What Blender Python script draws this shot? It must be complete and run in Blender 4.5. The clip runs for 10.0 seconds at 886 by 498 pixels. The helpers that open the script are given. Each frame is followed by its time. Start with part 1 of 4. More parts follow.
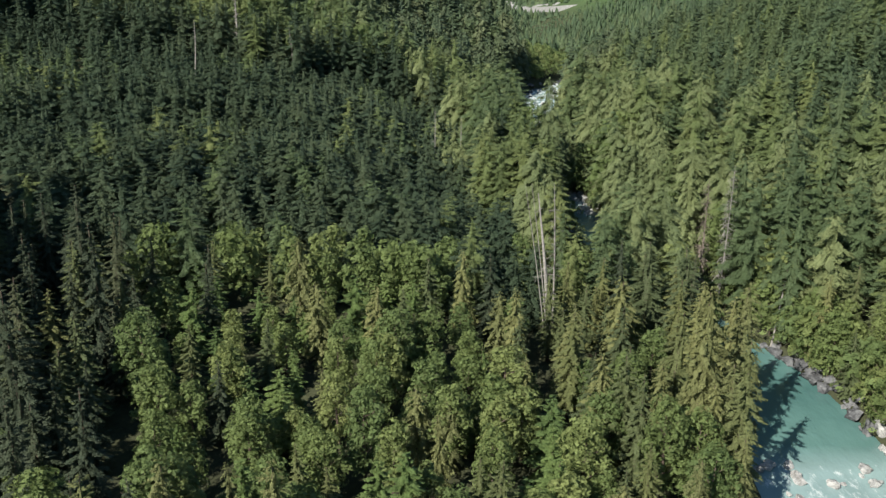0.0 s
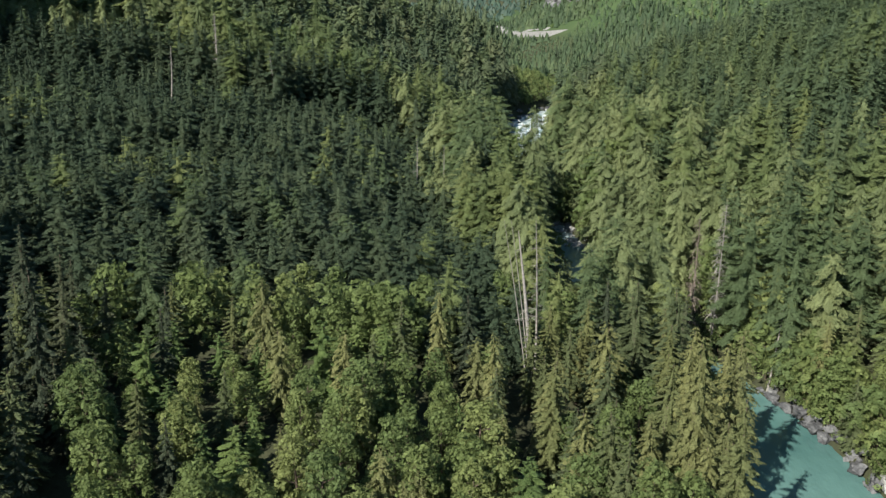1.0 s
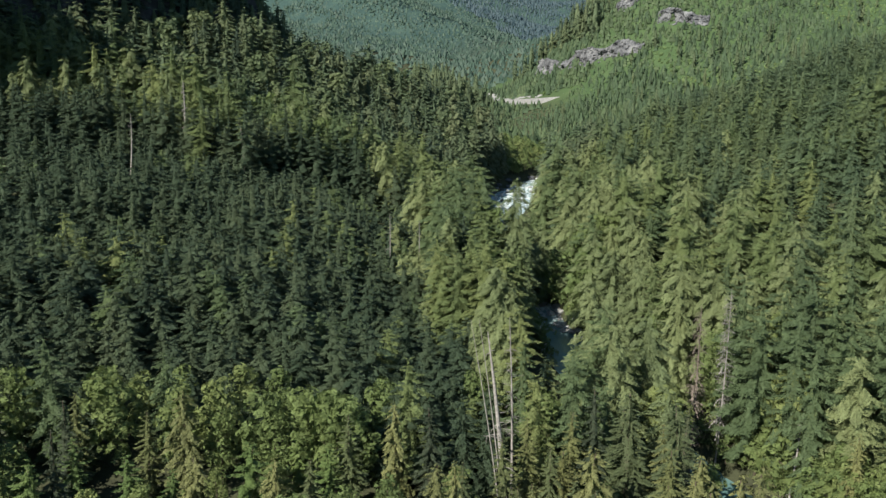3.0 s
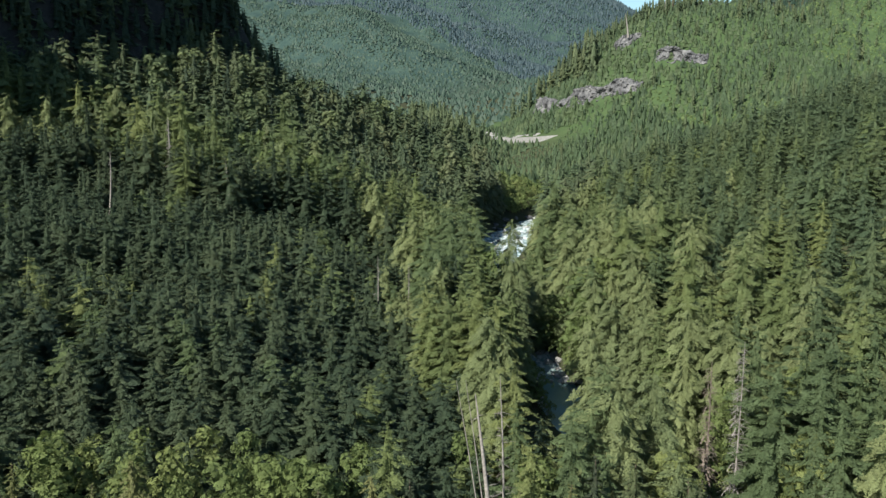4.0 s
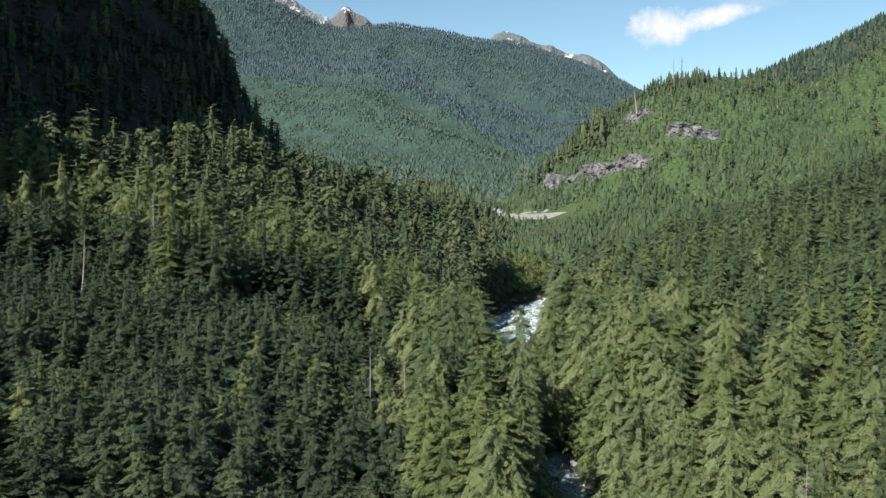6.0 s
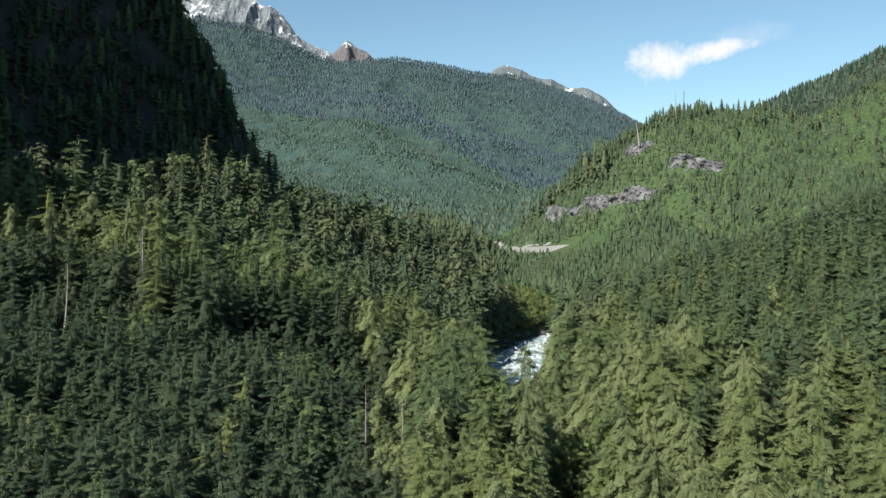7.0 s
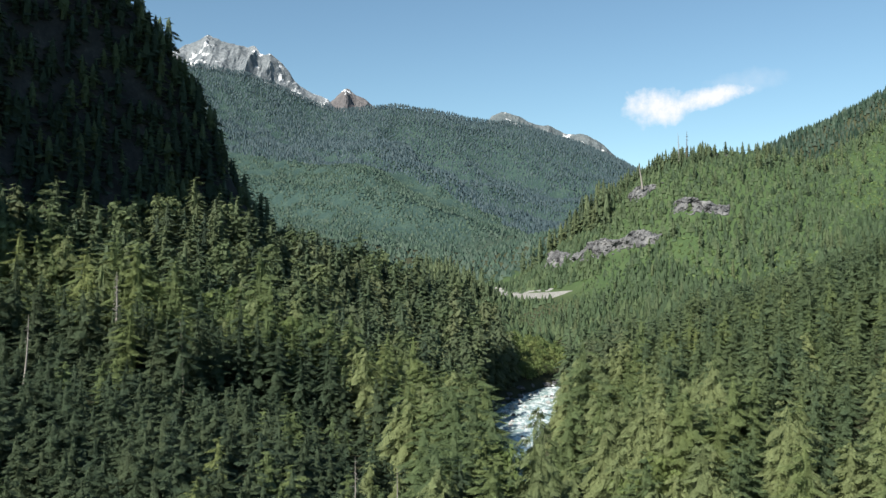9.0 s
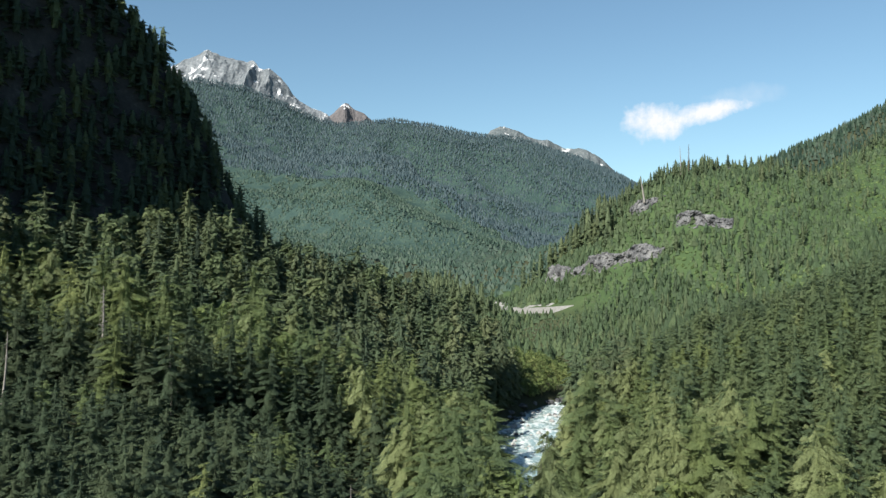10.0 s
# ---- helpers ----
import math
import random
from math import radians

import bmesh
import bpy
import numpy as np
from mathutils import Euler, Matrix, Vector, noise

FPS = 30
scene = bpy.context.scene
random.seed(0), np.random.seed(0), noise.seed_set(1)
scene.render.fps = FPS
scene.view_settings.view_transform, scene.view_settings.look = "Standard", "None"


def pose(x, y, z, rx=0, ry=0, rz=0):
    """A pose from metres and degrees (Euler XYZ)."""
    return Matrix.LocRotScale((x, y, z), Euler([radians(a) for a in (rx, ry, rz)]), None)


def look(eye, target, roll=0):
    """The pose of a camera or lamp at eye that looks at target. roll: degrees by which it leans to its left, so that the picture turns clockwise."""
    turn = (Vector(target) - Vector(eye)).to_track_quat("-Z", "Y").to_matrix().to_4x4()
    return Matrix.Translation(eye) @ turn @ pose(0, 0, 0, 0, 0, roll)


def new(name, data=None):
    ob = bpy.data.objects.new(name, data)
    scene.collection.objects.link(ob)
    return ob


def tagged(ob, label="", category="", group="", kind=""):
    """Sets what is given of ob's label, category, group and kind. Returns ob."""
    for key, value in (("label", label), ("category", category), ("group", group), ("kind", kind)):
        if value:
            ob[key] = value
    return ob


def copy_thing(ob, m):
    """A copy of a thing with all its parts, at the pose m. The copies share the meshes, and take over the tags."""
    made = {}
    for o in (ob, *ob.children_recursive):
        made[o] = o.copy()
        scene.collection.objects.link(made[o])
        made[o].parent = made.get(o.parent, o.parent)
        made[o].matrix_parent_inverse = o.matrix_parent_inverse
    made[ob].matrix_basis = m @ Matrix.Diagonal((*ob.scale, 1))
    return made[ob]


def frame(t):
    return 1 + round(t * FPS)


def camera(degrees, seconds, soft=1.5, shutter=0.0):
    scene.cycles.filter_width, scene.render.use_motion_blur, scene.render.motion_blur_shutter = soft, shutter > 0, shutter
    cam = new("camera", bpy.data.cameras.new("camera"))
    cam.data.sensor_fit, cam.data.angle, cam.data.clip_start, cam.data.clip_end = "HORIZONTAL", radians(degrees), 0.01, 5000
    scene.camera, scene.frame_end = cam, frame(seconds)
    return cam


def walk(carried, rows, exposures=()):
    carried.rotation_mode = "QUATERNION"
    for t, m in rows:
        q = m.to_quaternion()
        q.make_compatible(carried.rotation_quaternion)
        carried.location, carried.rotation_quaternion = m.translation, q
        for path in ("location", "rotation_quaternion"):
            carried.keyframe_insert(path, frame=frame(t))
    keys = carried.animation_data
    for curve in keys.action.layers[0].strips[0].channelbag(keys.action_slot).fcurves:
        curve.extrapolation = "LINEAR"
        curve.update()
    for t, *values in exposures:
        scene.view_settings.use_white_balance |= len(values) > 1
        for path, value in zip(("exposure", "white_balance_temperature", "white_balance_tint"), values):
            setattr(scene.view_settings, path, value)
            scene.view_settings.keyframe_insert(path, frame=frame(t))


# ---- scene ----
cam = camera(56.1, 10.0, soft=1.4)
PATH = [
    (0, (-0.36, -2.411, 70.142), (-0.359, -0.504, 69.539), 0.4),
    (0.5, (1.491, 2.652, 70.287), (1.499, 4.567, 69.708), 0.4),
    (1, (3.167, 7.914, 70.441), (3.182, 9.837, 69.89), 0.4),
    (1.5, (4.76, 13.28, 70.558), (4.778, 15.211, 70.039), 0.4),
    (2, (6.356, 18.913, 70.581), (6.376, 20.854, 70.095), 0.5),
    (2.5, (8.051, 24.67, 70.406), (8.071, 26.62, 69.962), 0.4),
    (4, (12.097, 43.426, 69.543), (12.117, 45.401, 69.231), 0.4),
    (4.5, (12.984, 49.214, 69.249), (13.002, 51.197, 68.988), 0.4),
    (5, (13.676, 54.981, 69.035), (13.685, 56.969, 68.822), 0.3),
    (5.5, (14.069, 60.571, 69.022), (14.073, 62.564, 68.851), 0.4),
    (6, (14.236, 66.237, 69.13), (14.235, 68.233, 68.999), 0.4),
    (7.5, (14.441, 82.608, 69.028), (14.436, 84.608, 69.011), 0.3),
    (8, (14.297, 87.891, 68.972), (14.293, 89.891, 68.985), 0.2),
    (8.5, (14.094, 93.118, 68.941), (14.092, 95.118, 68.979), 0.2),
    (9, (14.055, 98.371, 68.93), (14.054, 100.37, 68.988), 0.2),
    (9.5, (13.795, 103.525, 68.849), (13.795, 105.524, 68.925), 0.2),
    (10, (13.453, 108.596, 68.793), (13.455, 110.594, 68.886), 0.2),
]
walk(cam, [(t, look(eye, target, roll)) for t, eye, target, roll in PATH])

# ---- sky and sun ----
SUN_EL, SUN_FROM = 36.0, (-0.616, -0.788)
world = bpy.data.worlds.new("sky")
scene.world = world
world.use_nodes = True
wn = world.node_tree.nodes
sky = wn.new("ShaderNodeTexSky")
sky.sky_type = "NISHITA"
sky.sun_disc = False
sky.sun_elevation = radians(SUN_EL)
sky.sun_rotation = math.atan2(SUN_FROM[0], SUN_FROM[1])
sky.air_density, sky.dust_density, sky.ozone_density = 1.0, 0.1, 2.0
hue = wn.new("ShaderNodeMix")
hue.data_type, hue.blend_type = "RGBA", "MULTIPLY"
hue.inputs[0].default_value, hue.inputs[7].default_value = 1.0, (0.90, 1.02, 0.97, 1)
world.node_tree.links.new(sky.outputs[0], hue.inputs[6])
world.node_tree.links.new(hue.outputs[2], wn["Background"].inputs[0])
wn["Background"].inputs[1].default_value = 0.066
sun = new("sun", bpy.data.lights.new("sun", "SUN"))
sun.data.energy, sun.data.angle, sun.data.color = 5.0, radians(0.53), (1.0, 0.93, 0.82)
ce = math.cos(radians(SUN_EL))
sun.matrix_world = look((SUN_FROM[0] * ce * 900, SUN_FROM[1] * ce * 900, 900 * math.sin(radians(SUN_EL))), (0, 0, 0))
scene.view_settings.exposure = 1.03

# ---- small tools ----
TABLE = np.random.default_rng(3).random((256, 256))


def vnoise(x, y):
    """Smooth value noise, 0 to 1, one cell a unit."""
    x, y = np.asarray(x, float), np.asarray(y, float)
    ix, iy = np.floor(x).astype(int), np.floor(y).astype(int)
    fx, fy = x - ix, y - iy
    fx, fy = fx * fx * (3 - 2 * fx), fy * fy * (3 - 2 * fy)
    a = TABLE[ix & 255, iy & 255] * (1 - fx) + TABLE[(ix + 1) & 255, iy & 255] * fx
    b = TABLE[ix & 255, (iy + 1) & 255] * (1 - fx) + TABLE[(ix + 1) & 255, (iy + 1) & 255] * fx
    return a * (1 - fy) + b * fy


def fbm(x, y, size, octaves=4):
    """Fractal noise, about -1 to 1, whose largest bumps are size metres across."""
    out, amp, total = 0.0, 1.0, 0.0
    for i in range(octaves):
        out = out + amp * (vnoise(x / size + 17.3 * i, y / size + 5.1 * i) * 2 - 1)
        total += amp
        amp, size = amp * 0.5, size * 0.5
    return out / total


def step(a, b, v):
    """0 below a, 1 above b, smooth between."""
    s = np.clip((v - a) / (b - a), 0, 1)
    return s * s * (3 - 2 * s)


def mesh_of(name, verts, faces, material=None, tint=None, smooth=False, foam=None, cliff=None):
    """A mesh from arrays; faces has 3 or 4 columns."""
    verts, faces = np.asarray(verts, np.float32), np.asarray(faces, np.int32)
    me = bpy.data.meshes.new(name)
    k = faces.shape[1]
    me.vertices.add(len(verts))
    me.vertices.foreach_set("co", verts.ravel())
    me.loops.add(faces.size)
    me.loops.foreach_set("vertex_index", faces.ravel())
    me.polygons.add(len(faces))
    me.polygons.foreach_set("loop_start", np.arange(0, faces.size, k, dtype=np.int32))
    me.polygons.foreach_set("use_smooth", np.full(len(faces), smooth))
    for key, values in (("tint", tint), ("foam", foam), ("cliff", cliff)):
        if values is not None:
            at = me.attributes.new(key, "FLOAT", "POINT")
            at.data.foreach_set("value", np.asarray(values, np.float32))
    me.update()
    me.validate()
    if material:
        me.materials.append(material)
    return me


def part(name, me, parent, label=""):
    """One mesh object under a thing or a part."""
    ob = new(name, me)
    ob.parent = parent
    return tagged(ob, label)


def join(pieces):
    """Joins (verts, faces) pieces into one pair of arrays."""
    vs, fs, n = [], [], 0
    for v, f in pieces:
        vs.append(v)
        fs.append(np.asarray(f) + n)
        n += len(v)
    return np.vstack(vs), np.vstack(fs)


# ---- materials ----
class Nodes:
    def __init__(self, name):
        self.mat = bpy.data.materials.new(name)
        self.mat.use_nodes = True
        self.t = self.mat.node_tree
        self.bsdf = self.t.nodes["Principled BSDF"]

    def add(self, kind, **inputs):
        n = self.t.nodes.new("ShaderNode" + kind)
        for key, v in inputs.items():
            self.put(n, key, v)
        return n

    def put(self, n, key, v):
        sock = n.inputs[int(key[1:])] if key[0] == "i" and key[1:].isdigit() else n.inputs[key.replace("_", " ")]
        if isinstance(v, bpy.types.NodeSocket):
            self.t.links.new(v, sock)
        else:
            sock.default_value = v

    def math(self, op, a, b=0.0, clamp=False):
        n = self.t.nodes.new("ShaderNodeMath")
        n.operation, n.use_clamp = op, clamp
        self.put(n, "i0", a)
        self.put(n, "i1", b)
        return n.outputs[0]

    def noise(self, scale, detail=4.0, coords=None, rough=0.55):
        n = self.add("TexNoise", Scale=scale, Detail=detail, Roughness=rough)
        self.t.links.new(coords or self.place(), n.inputs["Vector"])
        return n.outputs[0]

    def place(self):
        """World position: grain at real size on every thing."""
        return self.add("NewGeometry").outputs["Position"]

    def ramp(self, fac, *stops):
        n = self.t.nodes.new("ShaderNodeValToRGB")
        while len(n.color_ramp.elements) < len(stops):
            n.color_ramp.elements.new(0.5)
        for e, (p, c) in zip(n.color_ramp.elements, stops):
            e.position, e.color = p, (*c, 1)
        self.put(n, "i0", fac)
        return n.outputs[0]

    def mix(self, fac, a, b, how="MIX"):
        n = self.t.nodes.new("ShaderNodeMix")
        n.data_type, n.blend_type = "RGBA", how
        self.put(n, "i0", fac)
        for i, c in ((6, a), (7, b)):
            self.put(n, f"i{i}", (*c, 1) if isinstance(c, tuple) else c)
        return n.outputs[2]

    def bump(self, height, strength=0.5, distance=0.1):
        n = self.add("Bump", Height=height, Strength=strength, Distance=distance)
        self.put(self.bsdf, "Normal", n.outputs[0])

    def done(self, color, rough=0.8, spec=0.3):
        self.put(self.bsdf, "Base_Color", (*color, 1) if isinstance(color, tuple) else color)
        self.put(self.bsdf, "Roughness", rough)
        self.put(self.bsdf, "Specular_IOR_Level", spec)
        return self.mat


def foliage(name, stops, grain=1.6, leaf=0.30, cut=0.0, fine=3.0, flat=1.9, vary=0.40):
    """Needles or leaves: a tone per tree, mottling inside the crown, light let through, ragged gaps between the twigs."""
    n = Nodes(name)
    tree = n.math("FRACT", n.math("ADD", n.add("Attribute").outputs["Fac"], n.add("ObjectInfo").outputs["Random"]))
    n.t.nodes["Attribute"].attribute_name = "tint"
    tone = n.math("ADD", n.math("MULTIPLY", tree, 0.62), n.math("MULTIPLY", n.noise(grain, 3), 0.20))
    tone = n.math("ADD", tone, n.math("MULTIPLY", n.noise(grain * 4, 3, rough=0.7), 0.18))
    color = n.ramp(tone, *stops)
    spray = n.math("ADD", 1.0 - vary / 2, n.math("MULTIPLY", n.add("NewGeometry").outputs["Random Per Island"], vary))
    color = n.mix(1.0, color, n.add("CombineColor", i0=spray, i1=spray, i2=spray).outputs[0], "MULTIPLY")
    n.done(color, 0.62, 0.25)
    thin = n.add("BsdfTranslucent", Color=color)
    both = n.add("MixShader", i0=leaf)
    n.put(both, "i1", n.bsdf.outputs[0])
    n.put(both, "i2", thin.outputs[0])
    out = both.outputs[0]
    if cut:
        twigs = n.noise(fine, 3.0, n.add("Mapping", Vector=n.place(), Scale=(1.0, 1.0, flat)).outputs[0], 0.7)
        n.bump(twigs, 0.8, 0.75 / fine)
        gap = n.add("MixShader", i0=n.math("LESS_THAN", twigs, cut))
        n.put(gap, "i1", out)
        n.put(gap, "i2", n.add("BsdfTransparent").outputs[0])
        out = gap.outputs[0]
    n.put(n.t.nodes["Material Output"], "Surface", out)
    return n.mat


CONIFER = foliage("conifer needles", [(0.0, (0.057, 0.078, 0.041)), (0.35, (0.087, 0.113, 0.052)), (0.7, (0.126, 0.146, 0.058)), (1.0, (0.183, 0.181, 0.070))], leaf=0.30, cut=0.46, fine=3.6)
SPRUCE = foliage("dark blue-green needles", [(0.0, (0.033, 0.048, 0.031)), (0.5, (0.048, 0.065, 0.038)), (0.8, (0.072, 0.087, 0.047)), (0.92, (0.087, 0.085, 0.052)), (1.0, (0.107, 0.083, 0.059))], leaf=0.30, cut=0.46)
CEDAR = foliage("yellow-green cedar sprays", [(0.0, (0.097, 0.116, 0.052)), (0.5, (0.140, 0.155, 0.063)), (1.0, (0.186, 0.199, 0.079))], leaf=0.30, cut=0.46, fine=3.4)
LEAVES = foliage("broad green leaves", [(0.0, (0.087, 0.133, 0.049)), (0.6, (0.128, 0.174, 0.060)), (0.85, (0.190, 0.226, 0.082)), (1.0, (0.240, 0.262, 0.094))], 1.0, 0.35, cut=0.47, fine=2.6)
YOUNG = foliage("young forest needles", [(0.0, (0.045, 0.077, 0.044)), (0.4, (0.063, 0.101, 0.051)), (1.0, (0.095, 0.134, 0.063))], 0.15, cut=0.40, fine=1.2)
# the far forest's blue is distance haze put into its base colour
FAR = foliage("far forest with haze-blue needles", [(0.0, (0.037, 0.065, 0.081)), (0.5, (0.050, 0.085, 0.100)), (1.0, (0.068, 0.107, 0.116))], 0.012, vary=0.15)
FRESH = foliage("fresh green needles of young trees", [(0.0, (0.065, 0.105, 0.039)), (0.5, (0.100, 0.153, 0.050)), (1.0, (0.145, 0.198, 0.065))], cut=0.46, fine=3.6)
MID_CONIFER = foliage("conifer needles, open stand", [(0.0, (0.057, 0.088, 0.048)), (0.35, (0.088, 0.129, 0.059)), (0.7, (0.132, 0.172, 0.066)), (1.0, (0.195, 0.218, 0.083))], 0.9, leaf=0.30, cut=0.49, fine=3.6, flat=1.8, vary=0.3)
MID_FRESH = foliage("fresh green needles, young stand", [(0.0, (0.055, 0.089, 0.052)), (0.5, (0.081, 0.120, 0.062)), (0.85, (0.113, 0.150, 0.068)), (1.0, (0.146, 0.172, 0.074))], 0.9, leaf=0.30, cut=0.49, fine=3.4, flat=1.8, vary=0.3)
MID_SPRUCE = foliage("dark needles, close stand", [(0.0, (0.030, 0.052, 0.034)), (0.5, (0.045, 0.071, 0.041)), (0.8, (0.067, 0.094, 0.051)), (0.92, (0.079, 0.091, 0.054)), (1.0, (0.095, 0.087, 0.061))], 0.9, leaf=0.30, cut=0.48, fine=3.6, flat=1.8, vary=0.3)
MID_CEDAR = foliage("yellow-green sprays, open stand", [(0.0, (0.096, 0.131, 0.063)), (0.5, (0.139, 0.177, 0.081)), (1.0, (0.191, 0.226, 0.099))], 0.8, leaf=0.30, cut=0.49, fine=3.6, flat=1.8, vary=0.3)
# old stand: haze mixed in as extra blue; cedar and leaf darkened for shade
OLD_FIR = foliage("old fir needles, haze-blue", [(0.0, (0.050, 0.076, 0.050)), (0.4, (0.073, 0.108, 0.060)), (0.75, (0.103, 0.136, 0.069)), (1.0, (0.146, 0.171, 0.079))], 0.5, cut=0.44, fine=2.0)
OLD_CEDAR = foliage("old cedar sprays, haze-blue and darkened", [(0.0, (0.066, 0.094, 0.055)), (0.5, (0.096, 0.124, 0.066)), (1.0, (0.135, 0.160, 0.080))], 0.5, cut=0.44, fine=2.0)
OLD_LEAF = foliage("old broad leaves, haze-blue and darkened", [(0.0, (0.064, 0.096, 0.050)), (0.6, (0.092, 0.128, 0.060)), (1.0, (0.130, 0.160, 0.072))], 0.6, 0.3, cut=0.42, fine=1.6)
OLD_SPRUCE = foliage("old spruce needles, haze-blue", [(0.0, (0.036, 0.059, 0.040)), (0.5, (0.051, 0.079, 0.051)), (1.0, (0.078, 0.108, 0.062))], 0.5, cut=0.44, fine=2.0)
RIDGE = foliage("dark green ridge forest", [(0.0, (0.022, 0.045, 0.034)), (0.5, (0.032, 0.061, 0.043)), (1.0, (0.048, 0.081, 0.050))], 0.1)
BRUSH = foliage("clear-cut brush", [(0.0, (0.069, 0.118, 0.047)), (0.5, (0.098, 0.149, 0.055)), (1.0, (0.142, 0.187, 0.073))], 0.3, cut=0.40, fine=1.2)


def bark(name, dark, light):
    n = Nodes(name)
    g = n.noise(2.5, 6)
    n.bump(g, 0.6, 0.08)
    return n.done(n.ramp(g, (0.3, dark), (0.7, light)), 0.9, 0.2)


BARK = bark("bark", (0.045, 0.034, 0.026), (0.13, 0.105, 0.085))
DEAD = bark("bleached dead wood", (0.125, 0.12, 0.112), (0.285, 0.275, 0.258))
DEAD_RED = bark("dry reddish twigs", (0.085, 0.070, 0.058), (0.175, 0.150, 0.128))


def rock(name, dark, mid, light, size=0.12):
    n = Nodes(name)
    big, fine = n.noise(size, 8, rough=0.65), n.noise(size * 9, 6)
    f = n.math("ADD", n.math("MULTIPLY", big, 0.65), n.math("MULTIPLY", fine, 0.35))
    n.bump(f, 0.9, 1.2)
    return n.done(n.ramp(f, (0.37, dark), (0.48, mid), (0.60, light)), 0.9, 0.25)


ROCK = rock("grey-brown rock", (0.020, 0.021, 0.024), (0.074, 0.078, 0.084), (0.180, 0.186, 0.192))
BOULDER = rock("pale river stone", (0.17, 0.172, 0.170), (0.31, 0.315, 0.312), (0.46, 0.468, 0.465), 0.6)


def ground_material():
    n = Nodes("forest floor and low brush")
    a, b = n.noise(0.08, 6), n.noise(1.2, 5)
    f = n.math("ADD", n.math("MULTIPLY", a, 0.6), n.math("MULTIPLY", b, 0.4))
    n.bump(b, 0.7, 0.3)
    moss = n.ramp(f, (0.3, (0.030, 0.032, 0.022)), (0.5, (0.044, 0.050, 0.028)), (0.7, (0.066, 0.072, 0.040)))
    brush = n.ramp(f, (0.3, (0.036, 0.062, 0.028)), (0.5, (0.048, 0.080, 0.034)), (0.7, (0.066, 0.098, 0.042)))
    # bluish far ground: haze painted in to blend with the far trees
    haze_floor = n.ramp(n.math("ADD", n.math("MULTIPLY", n.noise(0.022, 7, rough=0.7), 0.6), n.math("MULTIPLY", n.noise(0.12, 4), 0.4)), (0.36, (0.022, 0.044, 0.042)), (0.5, (0.034, 0.062, 0.055)), (0.64, (0.054, 0.088, 0.068)))
    grown = n.add("Attribute")
    grown.attribute_name = "tint"
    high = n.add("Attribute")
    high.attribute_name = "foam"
    color = n.mix(high.outputs["Fac"], n.mix(grown.outputs["Fac"], moss, brush), haze_floor)
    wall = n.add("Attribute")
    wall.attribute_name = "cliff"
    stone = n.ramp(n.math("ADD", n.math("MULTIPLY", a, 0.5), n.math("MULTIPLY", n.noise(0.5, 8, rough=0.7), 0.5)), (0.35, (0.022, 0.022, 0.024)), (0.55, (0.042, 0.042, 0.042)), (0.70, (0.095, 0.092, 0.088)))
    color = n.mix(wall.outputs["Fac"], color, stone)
    return n.done(color, 0.95, 0.1)


GROUND = ground_material()


def water_material():
    n = Nodes("glacial river water")
    foam = n.add("Attribute")
    foam.attribute_name = "foam"
    where = n.add("Mapping", Vector=n.place(), Scale=(1.0, 0.45, 1.0)).outputs[0]
    churn = n.noise(0.42, 8, where, 0.68)
    white = n.math("MULTIPLY", n.math("SUBTRACT", n.math("ADD", churn, n.math("MULTIPLY", foam.outputs["Fac"], 0.36)), 0.80), 5.0, True)
    deep = n.ramp(n.noise(0.06, 3), (0.35, (0.050, 0.118, 0.112)), (0.65, (0.080, 0.168, 0.155)))
    deep = n.mix(n.math("MULTIPLY", foam.outputs["Fac"], 0.7), deep, (0.34, 0.45, 0.46))
    color = n.mix(white, deep, (0.66, 0.70, 0.71))
    n.bump(n.math("ADD", n.noise(0.8, 5, where), churn), 0.35, 0.35)
    rough = n.math("ADD", 0.10, n.math("MULTIPLY", white, 0.6))
    return n.done(color, rough, 0.4)


WATER = water_material()


def gravel_material():
    n = Nodes("pale gravel")
    f = n.noise(0.8, 8)
    n.bump(f, 0.5, 0.1)
    return n.done(n.ramp(f, (0.3, (0.14, 0.143, 0.140)), (0.7, (0.26, 0.266, 0.262))), 0.95, 0.2)


GRAVEL = gravel_material()


# ---- lie of the land ----
RIVER_Y = [-700, -100, 60, 110, 140, 165, 205, 245, 320, 400, 450, 530, 620, 760, 900, 1300, 5000]
RIVER_X = [-60, 20, 57, 62, 64, 60, 49, 42.5, 36, 39, 47, 82, 92, 80, 36, -60, -60]


def river_x(y):
    return sum(np.interp(y + o, RIVER_Y, RIVER_X) for o in (-16, -8, 0, 8, 16)) / 5


def river_z(y):
    y = np.asarray(y, float)
    return np.interp(y, [-700, 130, 560, 900, 1500, 5000], [-30, -4, 15.5, 30, 60, 60])


def half_width(y):
    return np.interp(y, [60, 110, 140, 158, 190, 245, 290, 345, 385, 420, 440, 490, 512, 535, 600], [14, 12.5, 10.5, 7.5, 5.0, 6.5, 3.5, 3.6, 6.0, 10, 13.5, 12, 7, 1.5, 1.2])


FAR_X = [-3600, -2400, -1700, -1300, -1160, -950, -738, -580, -480, -236, 294, 650, 850, 1150, 1700, 2600, 3600]
FAR_Z = [700, 1000, 1060, 1078, 1062, 1022, 948, 868, 842, 862, 790, 684, 584, 420, 420, 600, 700]


def wall_place(x, y):
    """Metres along the mountain's rock wall (its low end at 0) and behind its foot."""
    return (x + 92) * 0.616 + (y - 507) * 0.788, (y - 507) * 0.616 - (x + 92) * 0.788


def on_wall(x, y):
    u, q = wall_place(x, y)
    return (q > 10) & (u < 34)


